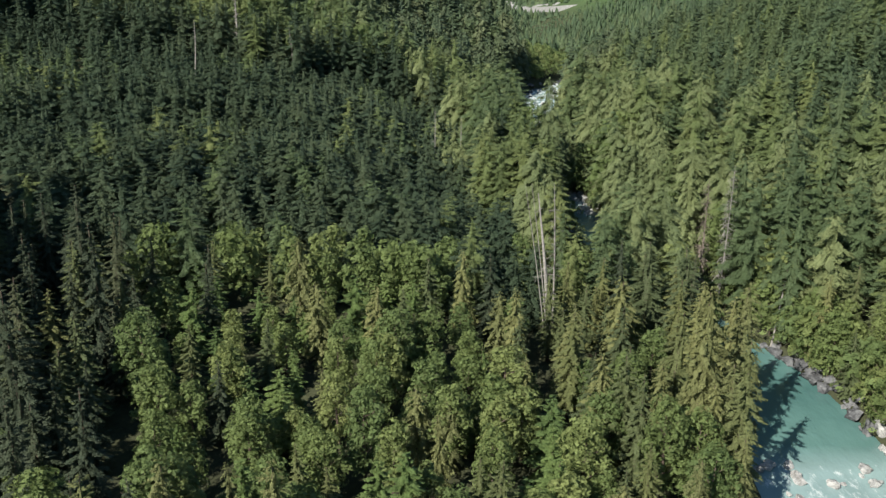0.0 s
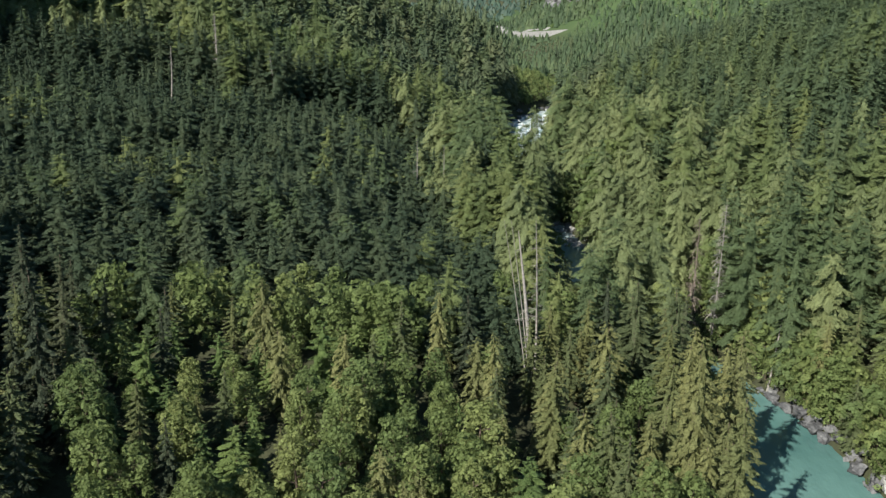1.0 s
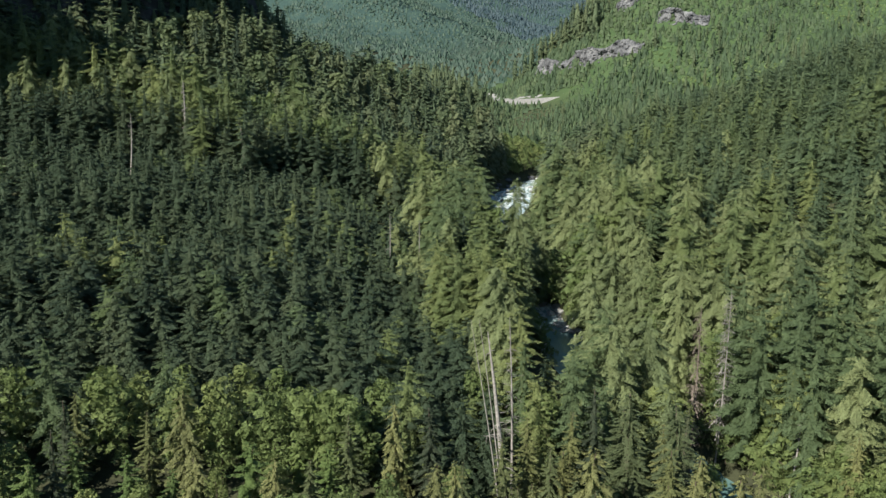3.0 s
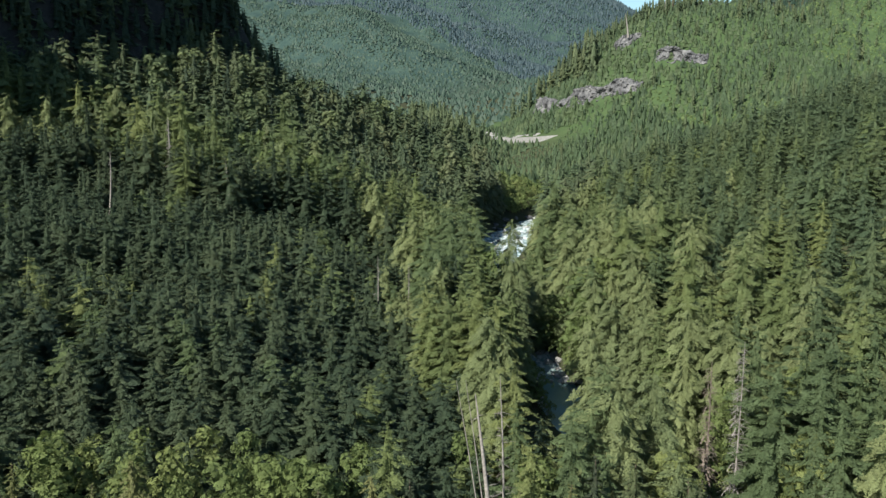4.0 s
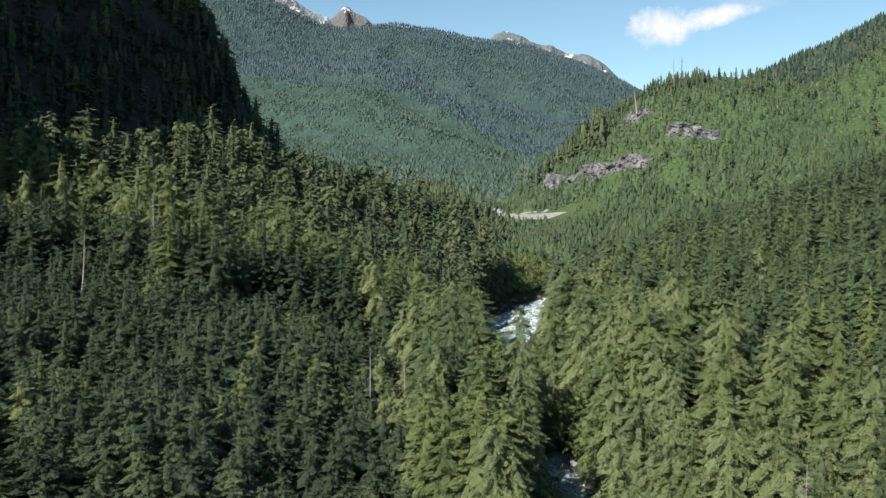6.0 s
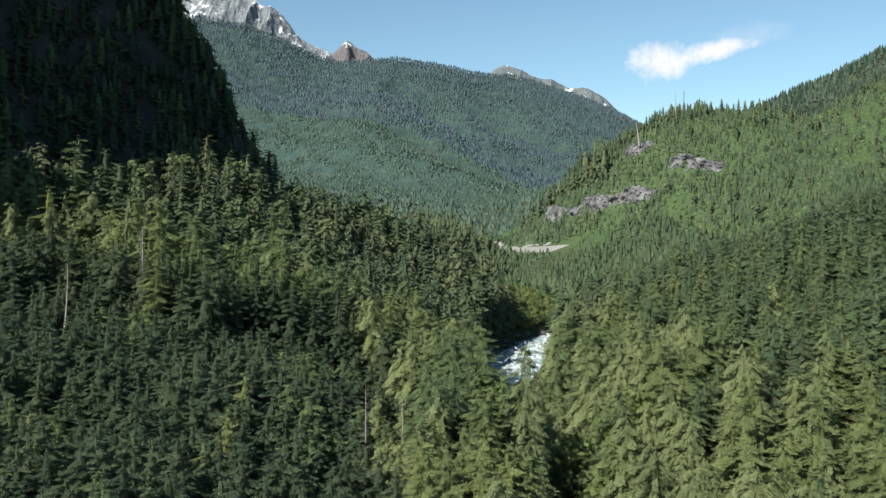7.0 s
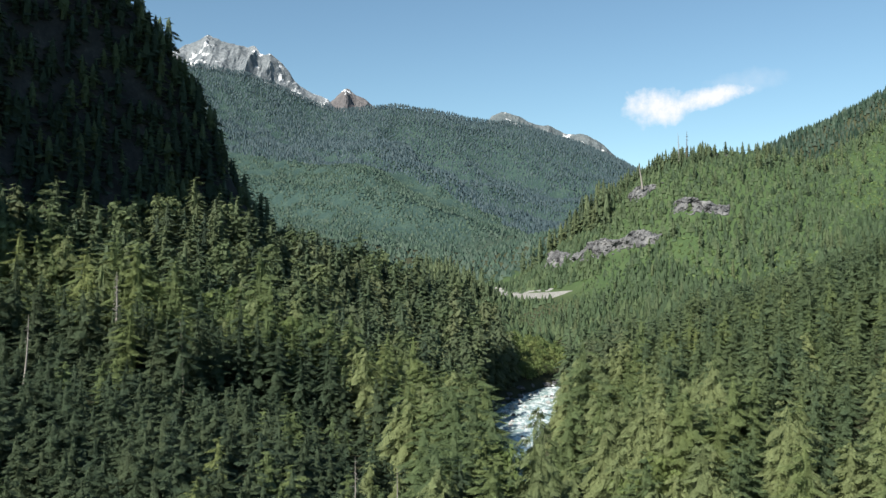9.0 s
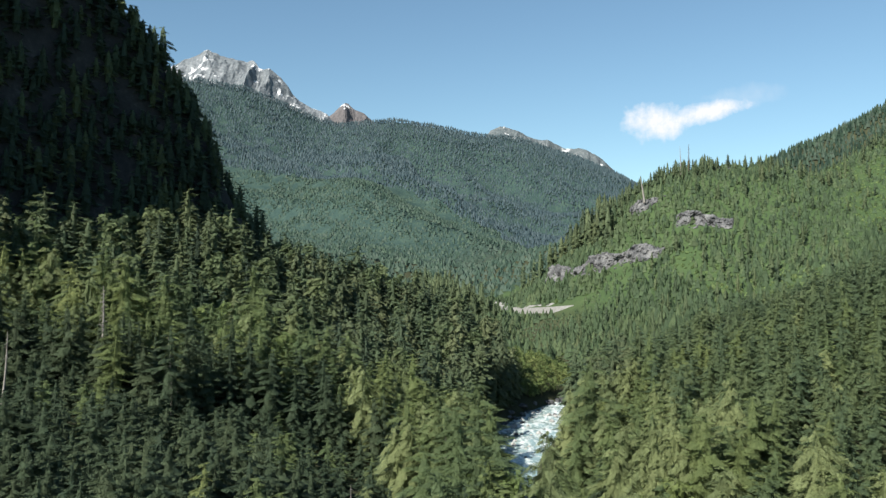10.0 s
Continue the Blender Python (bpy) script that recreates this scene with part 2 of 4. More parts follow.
def land(x, y):
    """Height of the bare ground."""
    x, y = np.asarray(x, float), np.asarray(y, float)
    d = x - river_x(y)
    base, hw = river_z(y), half_width(y)
    a = np.maximum(-d - hw, 0)
    k = np.interp(y, [0, 100, 520, 640, 900], [0.04, 0.05, 0.30, 0.16, 0.10])
    left = 3.2 * step(0, 5, a) + k * np.minimum(a, 420) + 6 * step(35, 80, a) * step(140, 190, y) * (1 - step(320, 400, y))
    spur = 5 * np.exp(-((y - 535 + 0.12 * (x + 20)) / 48) ** 2) * step(6, 55, a)
    b = np.maximum(d - hw, 0)
    right = 3.6 * step(0, 5, b) + 0.33 * np.minimum(b, 210) + 0.21 * np.clip(b - 210, 0, 700) - 2.5
    right = right + 10 * step(22, 60, b) * step(200, 260, y) * (1 - step(450, 580, y))
    right = np.where(b > 0, np.maximum(right, 3.6 * step(0, 5, b)), 0)
    right = right + 79 * np.exp(-(np.abs((x - 235) / np.where(x > 235, 150, 100)) ** 2.6) - np.abs((y - 890) / 150) ** 2.4) * (b > 0)
    right = right + np.interp(x, [290, 377, 424, 620], [0, 10, 46, 150]) * np.exp(-np.abs((y - 900) / 190) ** 2.4) * (b > 0)
    z = base + left + spur + right
    # bed of the river
    z = z - 2.2 * (1 - step(-3.0, 1.0, np.abs(d) - hw))
    # low swells of the wooded spur
    z = z + 8 * np.exp(-((x + 42) / 38) ** 2 - ((y - 408) / 42) ** 2) + 21 * np.exp(-((x + 92) / 30) ** 2 - ((y - 466) / 32) ** 2) + 9 * np.exp(-((x + 135) / 28) ** 2 - ((y - 430) / 40) ** 2)
    # steep mountain beside the valley: a rock wall that runs with the sun and drops to its end
    u, q = wall_place(x, y)
    # bench and bluff lie out of view, added to shade wall and slope
    shade_bench = np.minimum(9 * (q + 58 + 5 * fbm(x, y, 40, 3)), 175 - z) * (1 - step(-225, -203, u))
    shade_bluff = 1 - step(-185, -165, u)
    q = q - 10 * (1 - shade_bluff) + 16 * shade_bluff + 4 * fbm(x, y, 60, 3)
    top = np.interp(u, [-900, -160, -8, 15, 27, 35, 64], [320, 315, 182, 146, 108, 92, 30]) + 7 * fbm(x, y, 26, 3)
    rise = np.minimum(z + (3.0 + 6 * shade_bluff) * q, top + 0.15 * q) + np.where(q > 3, 5.0 * fbm(x, y, 22, 4), 0)
    z = np.maximum(np.where(q > 0, np.maximum(z, rise), z), z + np.maximum(shade_bench, 0))
    # unseen ridge, added to shade the valley's western edge near the start
    shade_ridge = np.minimum(3.2 * (-149 - x), np.interp(y, [-300, 20, 78, 145], [155, 155, 88, 0]))
    z = np.where(shade_ridge > 0, np.maximum(z, 15 + shade_ridge + 4 * fbm(x, y, 30, 3)), z)
    # far range
    # its nearer spur stands before a recess
    recess = 400 * step(-30, 70, x - np.interp(y, [2100, 2300, 3560, 4000], [220, 155, -230, -300]) + 60 * fbm(x, y, 260, 3)) * (1 - step(3250, 3850, y)) * step(1700, 2300, y)
    s = np.clip((y - recess - 1400) / 2600, 0, 1.4)
    crest = np.interp(x + 30 * fbm(x, y, 700), FAR_X, FAR_Z)
    profile = np.where(s <= 1, s ** 1.75, np.maximum(1 - (s - 1) * 1.2, 0.6))
    far = 75 + (crest - 75) * profile + (170 * fbm(x, y, 1000, 4) + 90 * (1 - 2.4 * np.abs(fbm(x + 0.5 * y, y * 0.35, 420, 4)))) * np.clip(s * 1.6, 0, 1) * np.clip(2.0 - 2 * s, 0.15, 1)
    z = np.where(y > 1400, np.maximum(z * (1 - step(1400, 2200, y)) + 0 * z, far), z)
    # ridge beyond the hill
    ridge = np.interp(x, [380, 560, 640, 946, 1400, 2500], [60, 235, 312, 452, 660, 720]) * np.exp(-((y - 1850) / 420) ** 2)
    z = np.where(x > 380, np.maximum(z, ridge + 20 * fbm(x, y, 200)), z)
    z = z + 1.6 * fbm(x, y, 28, 3) * step(2, 14, np.abs(d) - hw)
    return z


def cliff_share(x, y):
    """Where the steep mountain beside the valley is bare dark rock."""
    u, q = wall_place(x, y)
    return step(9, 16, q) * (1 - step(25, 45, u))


def spread(lo, hi, fine_lo, fine_hi, fine, grow=1.11):
    """Grid lines: fine spacing in the middle, growing outwards."""
    mid = list(np.arange(fine_lo, fine_hi + fine / 2, fine))
    for end, sign in ((hi, 1), (lo, -1)):
        st, at = fine, mid[-1] if sign > 0 else mid[0]
        while (end - at) * sign > 0:
            st = min(st * grow, 90)
            at += sign * st
            mid.append(at)
    return np.array(sorted(mid))


def build_ground():
    xs, ys = spread(-4200, 4200, -240, 330, 5), spread(-700, 4900, 40, 980, 5)
    gx, gy = np.meshgrid(xs, ys)
    v = np.c_[gx.ravel(), gy.ravel(), land(gx, gy).ravel()]
    i = np.arange(len(ys) * len(xs)).reshape(len(ys), len(xs))
    q = np.c_[i[:-1, :-1].ravel(), i[:-1, 1:].ravel(), i[1:, 1:].ravel(), i[1:, :-1].ravel()]
    d = gx - river_x(gy)
    # open brush on the logged hillside, haze-tinted ground on the far range
    brush = step(20, 60, d) * step(430, 560, gy + 0.25 * np.maximum(d, 0)) * (1 - step(1000, 1120, gy))
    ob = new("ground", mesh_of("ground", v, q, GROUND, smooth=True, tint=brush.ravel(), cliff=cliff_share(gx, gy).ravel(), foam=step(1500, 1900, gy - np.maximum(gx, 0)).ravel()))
    tagged(ob, "dark mossy forest floor of a steep mountain valley", "ground", kind="structure")


build_ground()


def build_river():
    ys = np.arange(-160, 640, 1.6)
    us = np.linspace(-1.15, 1.15, 19)
    gy, gu = np.meshgrid(ys, us, indexing="ij")
    gx = river_x(gy) + gu * half_width(gy)
    f = np.clip(np.interp(gy, [-160, 115, 123, 150, 185, 225, 250, 262, 330, 380, 440, 520, 640], [0.8, 0.72, 0.05, 0.0, 0.3, 0.45, 0.2, 0.9, 0.75, 0.85, 0.95, 1, 0.9]), 0, 1)
    gz = river_z(gy) + (0.12 + 0.5 * f) * fbm(gx * 1.0, gy * 0.6, 4.5, 3)
    v = np.c_[gx.ravel(), gy.ravel(), gz.ravel()]
    i = np.arange(gx.size).reshape(gx.shape)
    q = np.c_[i[:-1, :-1].ravel(), i[:-1, 1:].ravel(), i[1:, 1:].ravel(), i[1:, :-1].ravel()]
    ob = new("river", mesh_of("river", v, q, WATER, smooth=True, foam=f.ravel()))
    tagged(ob, "turquoise glacial river with white rapids between forested banks", "river", kind="structure")


build_river()

# ---- trees ----
def tube(points, radii, sides=6):
    """A tapered limb through points."""
    points = [np.asarray(p, float) for p in points]
    vs, fs = [], []
    for i, (p, r) in enumerate(zip(points, radii)):
        way = points[min(i + 1, len(points) - 1)] - points[max(i - 1, 0)]
        way = way / max(np.linalg.norm(way), 1e-6)
        side = np.cross(way, (0.31, 0.95, 0.02) if abs(way[2]) > 0.7 else (0, 0, 1))
        side /= np.linalg.norm(side)
        up = np.cross(side, way)
        for j in range(sides):
            a = 2 * math.pi * j / sides
            vs.append(p + r * (math.cos(a) * side + math.sin(a) * up))
    for i in range(len(points) - 1):
        for j in range(sides):
            a, b = i * sides + j, i * sides + (j + 1) % sides
            fs += [(a, b, b + sides), (a, b + sides, a + sides)]
    return np.array(vs), np.array(fs)


def fronds(n, segs, length, width, turn, rise, droop, base, g, fold=0.38):
    """n drooping sprays with comb-like edges: arrays of one value each; base: (n, 3) roots."""
    s = np.linspace(0, 1, segs + 1)
    ct, st, cr, sr = np.cos(turn), np.sin(turn), np.cos(rise), np.sin(rise)
    along = length[:, None] * s[None, :]
    fall = -droop[:, None] * length[:, None] * s[None, :] ** 2
    out = along * cr[:, None]
    up = along * sr[:, None] + fall
    spine = np.stack([base[:, 0:1] + out * ct[:, None], base[:, 1:2] + out * st[:, None], base[:, 2:3] + up], 2)
    vs, fs = [spine], []
    n_s = segs + 1
    taper = np.sin(np.pi * (0.18 + 0.74 * (s[:-1] + 0.5 / segs))) ** 0.8
    w = width[:, None] * taper[None, :] * g.uniform(0.6, 1.25, (n, segs))
    tooth = spine[:, :-1] * 0.25 + spine[:, 1:] * 0.75
    sets = []
    for sign in (-1, 1):
        wd = w * g.uniform(0.75, 1.2, (n, segs))
        p = tooth + np.stack([-st[:, None] * wd * sign, ct[:, None] * wd * sign, -fold * wd + g.normal(0, 0.10, (n, segs)) * wd], 2)
        sets.append(p)
    v = np.concatenate([spine, sets[0], sets[1]], 1)
    per = n_s + 2 * segs
    tri = []
    for k in range(segs):
        tri += [(k, k + 1, n_s + k), (k + 1, k, n_s + segs + k)]
    f = (np.array(tri)[None] + (np.arange(n) * per)[:, None, None]).reshape(-1, 3)
    return v.reshape(-1, 3), f


def outline(f, low, shape):
    """Share of the full width at height f of a crown."""
    return np.minimum(np.maximum(1 - f, 0.0) ** shape, 0.50 + 1.9 * (f - low))


def conifer_crown(h, r, boughs, tufts, seed, low=0.08, shape=0.55, droop=0.30, hang=0.5, core=0.34, rings=6):
    """A ragged conifer: boughs of uneven length all round the stem, each hung with folded sprays, over a thin inner mass. hang: how far the sprays point down."""
    g = np.random.default_rng(seed)
    lean, sides = g.uniform(0, 2 * math.pi), 7
    vs, fs = [], []
    for i, f in enumerate(np.linspace(low * 0.8, 0.86, rings)):
        a = 2 * math.pi * (np.arange(sides) + 0.5 * (i % 2)) / sides
        rad = np.maximum(r * core * outline(f, low, shape), 0.15) * g.uniform(0.75, 1.25, sides)
        vs.append(np.c_[rad * np.cos(a), rad * np.sin(a), f * h + g.normal(0, 0.012, sides) * h])
        j = np.arange(sides)
        k = (j + 1) % sides
        if i:
            b = i * sides
            fs += [np.c_[b - sides + j, b - sides + k, b + k], np.c_[b - sides + j, b + k, b + j]]
    vs.append(np.array([[0, 0, h * 0.965]]))
    fs.append(np.c_[(rings - 1) * sides + j, (rings - 1) * sides + k, np.full(sides, rings * sides)])
    inner = np.vstack(vs), np.vstack(fs)
    # boughs, more of them low down where the crown is wide
    m = np.arange(boughs)
    f = low + (0.985 - low) * ((m + g.uniform(0, 1, boughs)) / boughs) ** 1.08
    turn = m * 2.39996 + g.normal(0, 0.35, boughs)
    length = np.maximum(r * outline(f, low, shape) * (1 + 0.15 * np.cos(turn - lean)) * g.uniform(0.70, 1.25, boughs), 0.40 + 0.03 * r)
    rise = 0.55 * (f - 0.5) + 1.2 * np.maximum(f - 0.8, 0) + g.normal(0, 0.10, boughs)
    fall = droop * g.uniform(0.6, 1.4, boughs)
    # sprays along each bough, to its two sides and at its tip
    t = np.tile(np.linspace(1.0, 0.42, tufts), (boughs, 1)) * g.uniform(0.86, 1.08, (boughs, tufts))
    side = np.tile(np.where(np.arange(tufts) % 2, 1.0, -1.0), (boughs, 1)) * (np.arange(tufts) > 0) * g.uniform(0.3, 0.9, (boughs, tufts))
    run = length[:, None] * t
    big = min((700 / (boughs * tufts)) ** 0.5, 1.9)
    size = big * np.clip(length[:, None] * 0.48, 0.06 * r + 0.22, 0.40 * r) * g.uniform(0.75, 1.3, (boughs, tufts)) * np.where(np.arange(tufts) == 0, 0.9, 1.0)
    heading = turn[:, None] + side
    root = np.stack([run * np.cos(turn)[:, None], run * np.sin(turn)[:, None], (f * h)[:, None] + run * rise[:, None] - fall[:, None] * run * t], 2)
    tilt = -hang * g.uniform(0.4, 1.5, (boughs, tufts)) + 0.4 * rise[:, None]
    way = np.stack([np.cos(heading) * np.cos(tilt), np.sin(heading) * np.cos(tilt), np.sin(tilt)], 2)
    across = np.stack([-np.sin(heading), np.cos(heading), g.normal(0, 0.25, (boughs, tufts))], 2)
    e, w = size[:, :, None], (size * g.uniform(0.26, 0.46, (boughs, tufts)))[:, :, None]
    sag = np.zeros_like(way)
    sag[:, :, 2] = -0.45 * w[:, :, 0]
    quad = np.stack([root - way * e * 0.45, root + across * w + sag, root + way * e * 0.60, root - across * w + sag], 2).reshape(-1, 3)
    k = np.arange(boughs * tufts)[:, None] * 4
    return join([inner, (quad, np.vstack([k + (0, 1, 2), k + (0, 2, 3)]))])


def leafy_crown(h, r, lobes, leaves, seed, low=0.3, lump=0.40):
    """A broadleaf crown: leaf sprays gathered in uneven lobes with gaps between."""
    g = np.random.default_rng(seed)
    vs, fs, n = [], [], 0
    for i in range(lobes):
        q = low + (0.93 - low) * (i + 0.5) / lobes
        ring = r * 0.68 * math.sin(math.pi * min(0.20 + 0.80 * (q - low) / (1 - low), 0.96)) ** 0.8
        a = i * 2.4 + g.normal(0, 0.4)
        c = np.array([ring * math.cos(a) * g.uniform(0.5, 1.1), ring * math.sin(a) * g.uniform(0.5, 1.1), q * h])
        size = r * lump * g.uniform(0.76, 1.24)
        d = g.normal(0, 1, (leaves, 3))
        d /= np.linalg.norm(d, axis=1)[:, None]
        d[:, 2] = np.where(d[:, 2] < -0.35, -d[:, 2], d[:, 2])
        p = c + d * size * g.uniform(0.72, 1.12, (leaves, 1)) * (1, 1, 1.15)
        s1 = np.cross(d, g.normal(0, 1, (leaves, 3)))
        s1 /= np.linalg.norm(s1, axis=1)[:, None]
        s2 = np.cross(d, s1) + d * g.uniform(-0.5, 0.3, (leaves, 1))
        e = size * g.uniform(0.8, 1.3, (leaves, 1)) * (1.25 / math.sqrt(leaves) + 0.03)
        quad = np.stack([p - s1 * e * 1.5, p - s2 * e * 0.72 + d * e * 0.35, p + s1 * e * 1.5, p + s2 * e * 0.72 - d * e * 0.4], 1)
        vs.append(quad.reshape(-1, 3))
        k = np.arange(leaves)[:, None] * 4 + n
        fs += [k + (0, 1, 2), k + (0, 2, 3)]
        n += 4 * leaves
    return np.vstack(vs), np.vstack(fs)


def conifer_trunk(h, r, seed):
    g = np.random.default_rng(seed)
    b = g.normal(0, 0.12, (5, 2))
    return tube([(b[i, 0] * i / 2, b[i, 1] * i / 2, h * q) for i, q in enumerate((-0.04, 0.2, 0.45, 0.7, 0.95))],
                [r * 1.25, r, r * 0.75, r * 0.45, r * 0.12])


def broadleaf_trunk(h, r, crown_r, seed):
    g = np.random.default_rng(seed)
    pieces = [tube([(0, 0, -0.04 * h), (0.1, 0.05, 0.3 * h), (0.25, -0.1, 0.62 * h), (0.2, 0.2, 0.86 * h)], [r * 1.3, r, r * 0.6, r * 0.15])]
    for i in range(7):
        a, q = i * 2.4 + g.normal(0, 0.3), 0.28 + 0.07 * i
        p = np.array([0.12, 0.0, q * h])
        tip = np.array([math.cos(a), math.sin(a), 0.9]) * crown_r * g.uniform(0.5, 0.8)
        pieces.append(tube([p, p + tip * 0.5 + (0, 0, -0.1 * crown_r), p + tip], [r * 0.45, r * 0.3, r * 0.08], 5))
    return join(pieces)


# kinds of standing tree: name, label, foliage, crown maker, height, trunk radius
KINDS = []


def kind_of(name, label, category, mat, crown, h, trunk):
    KINDS.append(dict(name=name, label=label, category=category, mat=mat, crown=crown, h=h, trunk=trunk))


for s in range(3):
    kind_of("fir_tree", "tall green fir with drooping layered boughs", "conifer", CONIFER, conifer_crown(29, 5.0 - 0.3 * s, 118, 6, 10 + s, 0.10, 0.56, 0.26, 0.40), 30, conifer_trunk(30, 0.42, s))
for s in range(3):
    kind_of("cedar_tree", "yellow-green cedar with dense hanging sprays", "conifer", CEDAR, conifer_crown(27, 4.6 - 0.3 * s, 118, 6, 30 + s, 0.06, 0.46, 0.42, 0.95), 27, conifer_trunk(27, 0.48, 5 + s))
for s in range(2):
    kind_of("spruce_tree", "slender dark blue-green spruce spire in the forest", "conifer", SPRUCE, conifer_crown(25, 3.9, 100, 6, 50 + s, 0.06, 0.64, 0.26, 0.42), 26, conifer_trunk(26, 0.32, 9 + s))
for s in range(3):
    kind_of("broadleaf_tree", "light green broadleaf tree with a rounded clumpy crown", "tree", LEAVES, leafy_crown(20, 4.5, 36, 50, 70 + s, 0.2, 0.33), 20, broadleaf_trunk(20, 0.28, 4.6, s))
for s in range(3):
    kind_of("young_fir_tree", "fresh green young conifer among broadleaf trees on the valley floor", "conifer", FRESH, conifer_crown(14, 3.3 - 0.3 * s, 72, 5, 90 + s, 0.05, 0.58, 0.15, 0.30), 14, conifer_trunk(14, 0.2, 15 + s))
LOW = {}
for level, (boughs, tufts, lobes, leaves, rings) in {"": (78, 6, 15, 36, 4), "_mid": (46, 4, 14, 30, 4), "_far": (54, 4, 15, 26, 3), "_rear": (14, 3, 8, 12, 3)}.items():
    LOW["fir" + level] = [conifer_crown(29, r, boughs, tufts, 110 + s, 0.08, 0.46, 0.24, 0.40, 0.32, rings) for s, r in enumerate((5.6, 6.5, 6.0, 5.0))]
    LOW["cedar" + level] = [conifer_crown(26, r, boughs, tufts, 130 + s, 0.06, 0.38, 0.40, 0.80, 0.34, rings) for s, r in enumerate((5.4, 6.2, 4.9, 5.7))]
    LOW["spruce" + level] = [conifer_crown(26, r, boughs, tufts, 150 + s, 0.06, 0.57, 0.24, 0.42, 0.32, rings) for s, r in enumerate((5.0, 5.7, 4.4, 5.3))]
    LOW["leaf" + level] = [leafy_crown(26 if level == "_far" else 20, 5.2, lobes, leaves, 170 + s, 0.22, 0.47) for s in range(3)]
for kind, r, shape, hang in (("fir", 4.8, 0.54, 0.4), ("cedar", 4.7, 0.46, 0.7), ("spruce", 4.6, 0.58, 0.4)):
    LOW[kind + "_low"] = [conifer_crown(14, r * (0.88 + 0.06 * s), 27, 4, 180 + 7 * len(kind) + s, 0.06, shape, 0.22, hang, 0.3, 3) for s in range(5)]
for kind, r, shape, hang in (("fir", 4.6, 0.54, 0.4), ("cedar", 4.5, 0.46, 0.7), ("spruce", 4.3, 0.58, 0.4)):
    LOW[kind + "_low_near"] = [conifer_crown(14, r * (0.88 + 0.06 * s), 52, 5, 190 + 7 * len(kind) + s, 0.06, shape, 0.22, hang, 0.3, 3) for s in range(5)]
for level in ("", "_mid", "_far", "_rear", "_low", "_low_near"):
    LOW["fresh" + level] = LOW["fir" + level]
LOW["leaf_low"] = LOW["leaf_mid"]


def tiers(h, r, rings, seed, sides=7):
    """A small conifer seen from afar: stacked ragged skirts."""
    g = np.random.default_rng(seed)
    vs, fs, n = [], [], 0
    for i in range(rings):
        lo, hi = i / rings * 0.9, min((i + 1.5) / rings, 1.0)
        vs.append((0, 0, hi * h))
        for j in range(sides):
            a = 2 * math.pi * (j + 0.3 * i) / sides
            m = r * (1 - lo) ** 0.85 * (1.15 if j % 2 else 0.72) * g.uniform(0.8, 1.15)
            vs.append((m * math.cos(a), m * math.sin(a), lo * h + g.normal(0, 0.03) * h))
        fs += [(n, n + 1 + j, n + 1 + (j + 1) % sides) for j in range(sides)]
        n += sides + 1
    return np.array(vs), np.array(fs)


SMALL = [tiers(8, 2.9, 2, 300 + s) for s in range(5)]


def shrub(seed):
    """A low ragged clump, about 4 m across."""
    g = np.random.default_rng(seed)
    bm = bmesh.new()
    bmesh.ops.create_icosphere(bm, subdivisions=1, radius=1)
    for v in bm.verts:
        v.co = Vector((v.co.x * 1.6, v.co.y * 1.6, v.co.z * 1.7 + 0.9)) * g.uniform(0.6, 1.3)
    out = np.array([v.co[:] for v in bm.verts]), np.array([[v.index for v in f.verts] for f in bm.faces])
    bm.free()
    return out


SHRUB = [shrub(380 + s) for s in range(5)]
WALL_FIRS = [conifer_crown(30, 9.5, 18, 3, 350 + s, 0.06, 0.55, 0.2, 0.5, 0.42, 3) for s in range(4)]
CREST = [conifer_crown(30, 7.2, 16, 3, 340 + s, 0.06, 0.62, 0.2, 0.5, 0.46, 3) for s in range(4)]
TINY = [tiers(13, 4.6, 1, 320 + s, 5) for s in range(6)]
SCRUB = [tiers(9, 5.5, 1, 330 + s, 4) for s in range(6)]
RIDGE_TREES = [tiers(24, 5.5, 2, 360 + s, 6) for s in range(4)]


def scatter(x0, x1, y0, y1, gap, seed, jitter=0.42):
    """Jittered rows of places."""
    g = np.random.default_rng(seed)
    gx, gy = np.meshgrid(np.arange(x0, x1, gap), np.arange(y0, y1, gap * 0.9))
    gx = gx + (np.arange(gx.shape[0])[:, None] % 2) * gap / 2
    return np.c_[gx.ravel(), gy.ravel()] + g.uniform(-jitter, jitter, (gx.size, 2)) * gap


# where bare rock stands on the hill, and all places kept clear of trees: x, y, radius
ROCKS = [(118, 905, 8), (124, 870, 9), (134, 838, 8), (147, 806, 8), (160, 786, 8), (176, 768, 8), (210, 784, 7), (222, 772, 8), (236, 762, 7), (196, 834, 8)]
CLEAR = [(34, 188, 4.5), (35, 197, 5.5), (37, 207, 6), (39, 218, 6.5), (41, 230, 7), (42.5, 245, 9), (-43, 92, 6.5), (36, 80, 8), (-88, 351, 5.5), (-84, 337, 4), (-93, 311, 4.5), (-61, 336, 4.5), (29, 424, 8), (27, 404, 5), (56, 455, 4), (17.5, 148, 5), (22, 157, 3), *ROCKS]
ROAD = [(48, 952), (68, 916), (82, 882), (95, 848), (108, 814), (122, 786)]


def road_dist(x, y):
    best = np.full(np.shape(x), 1e9)
    for (ax, ay), (bx, by) in zip(ROAD, ROAD[1:]):
        u = np.clip(((x - ax) * (bx - ax) + (y - ay) * (by - ay)) / ((bx - ax) ** 2 + (by - ay) ** 2), 0, 1)
        best = np.minimum(best, np.hypot(x - ax - u * (bx - ax), y - ay - u * (by - ay)))
    return best


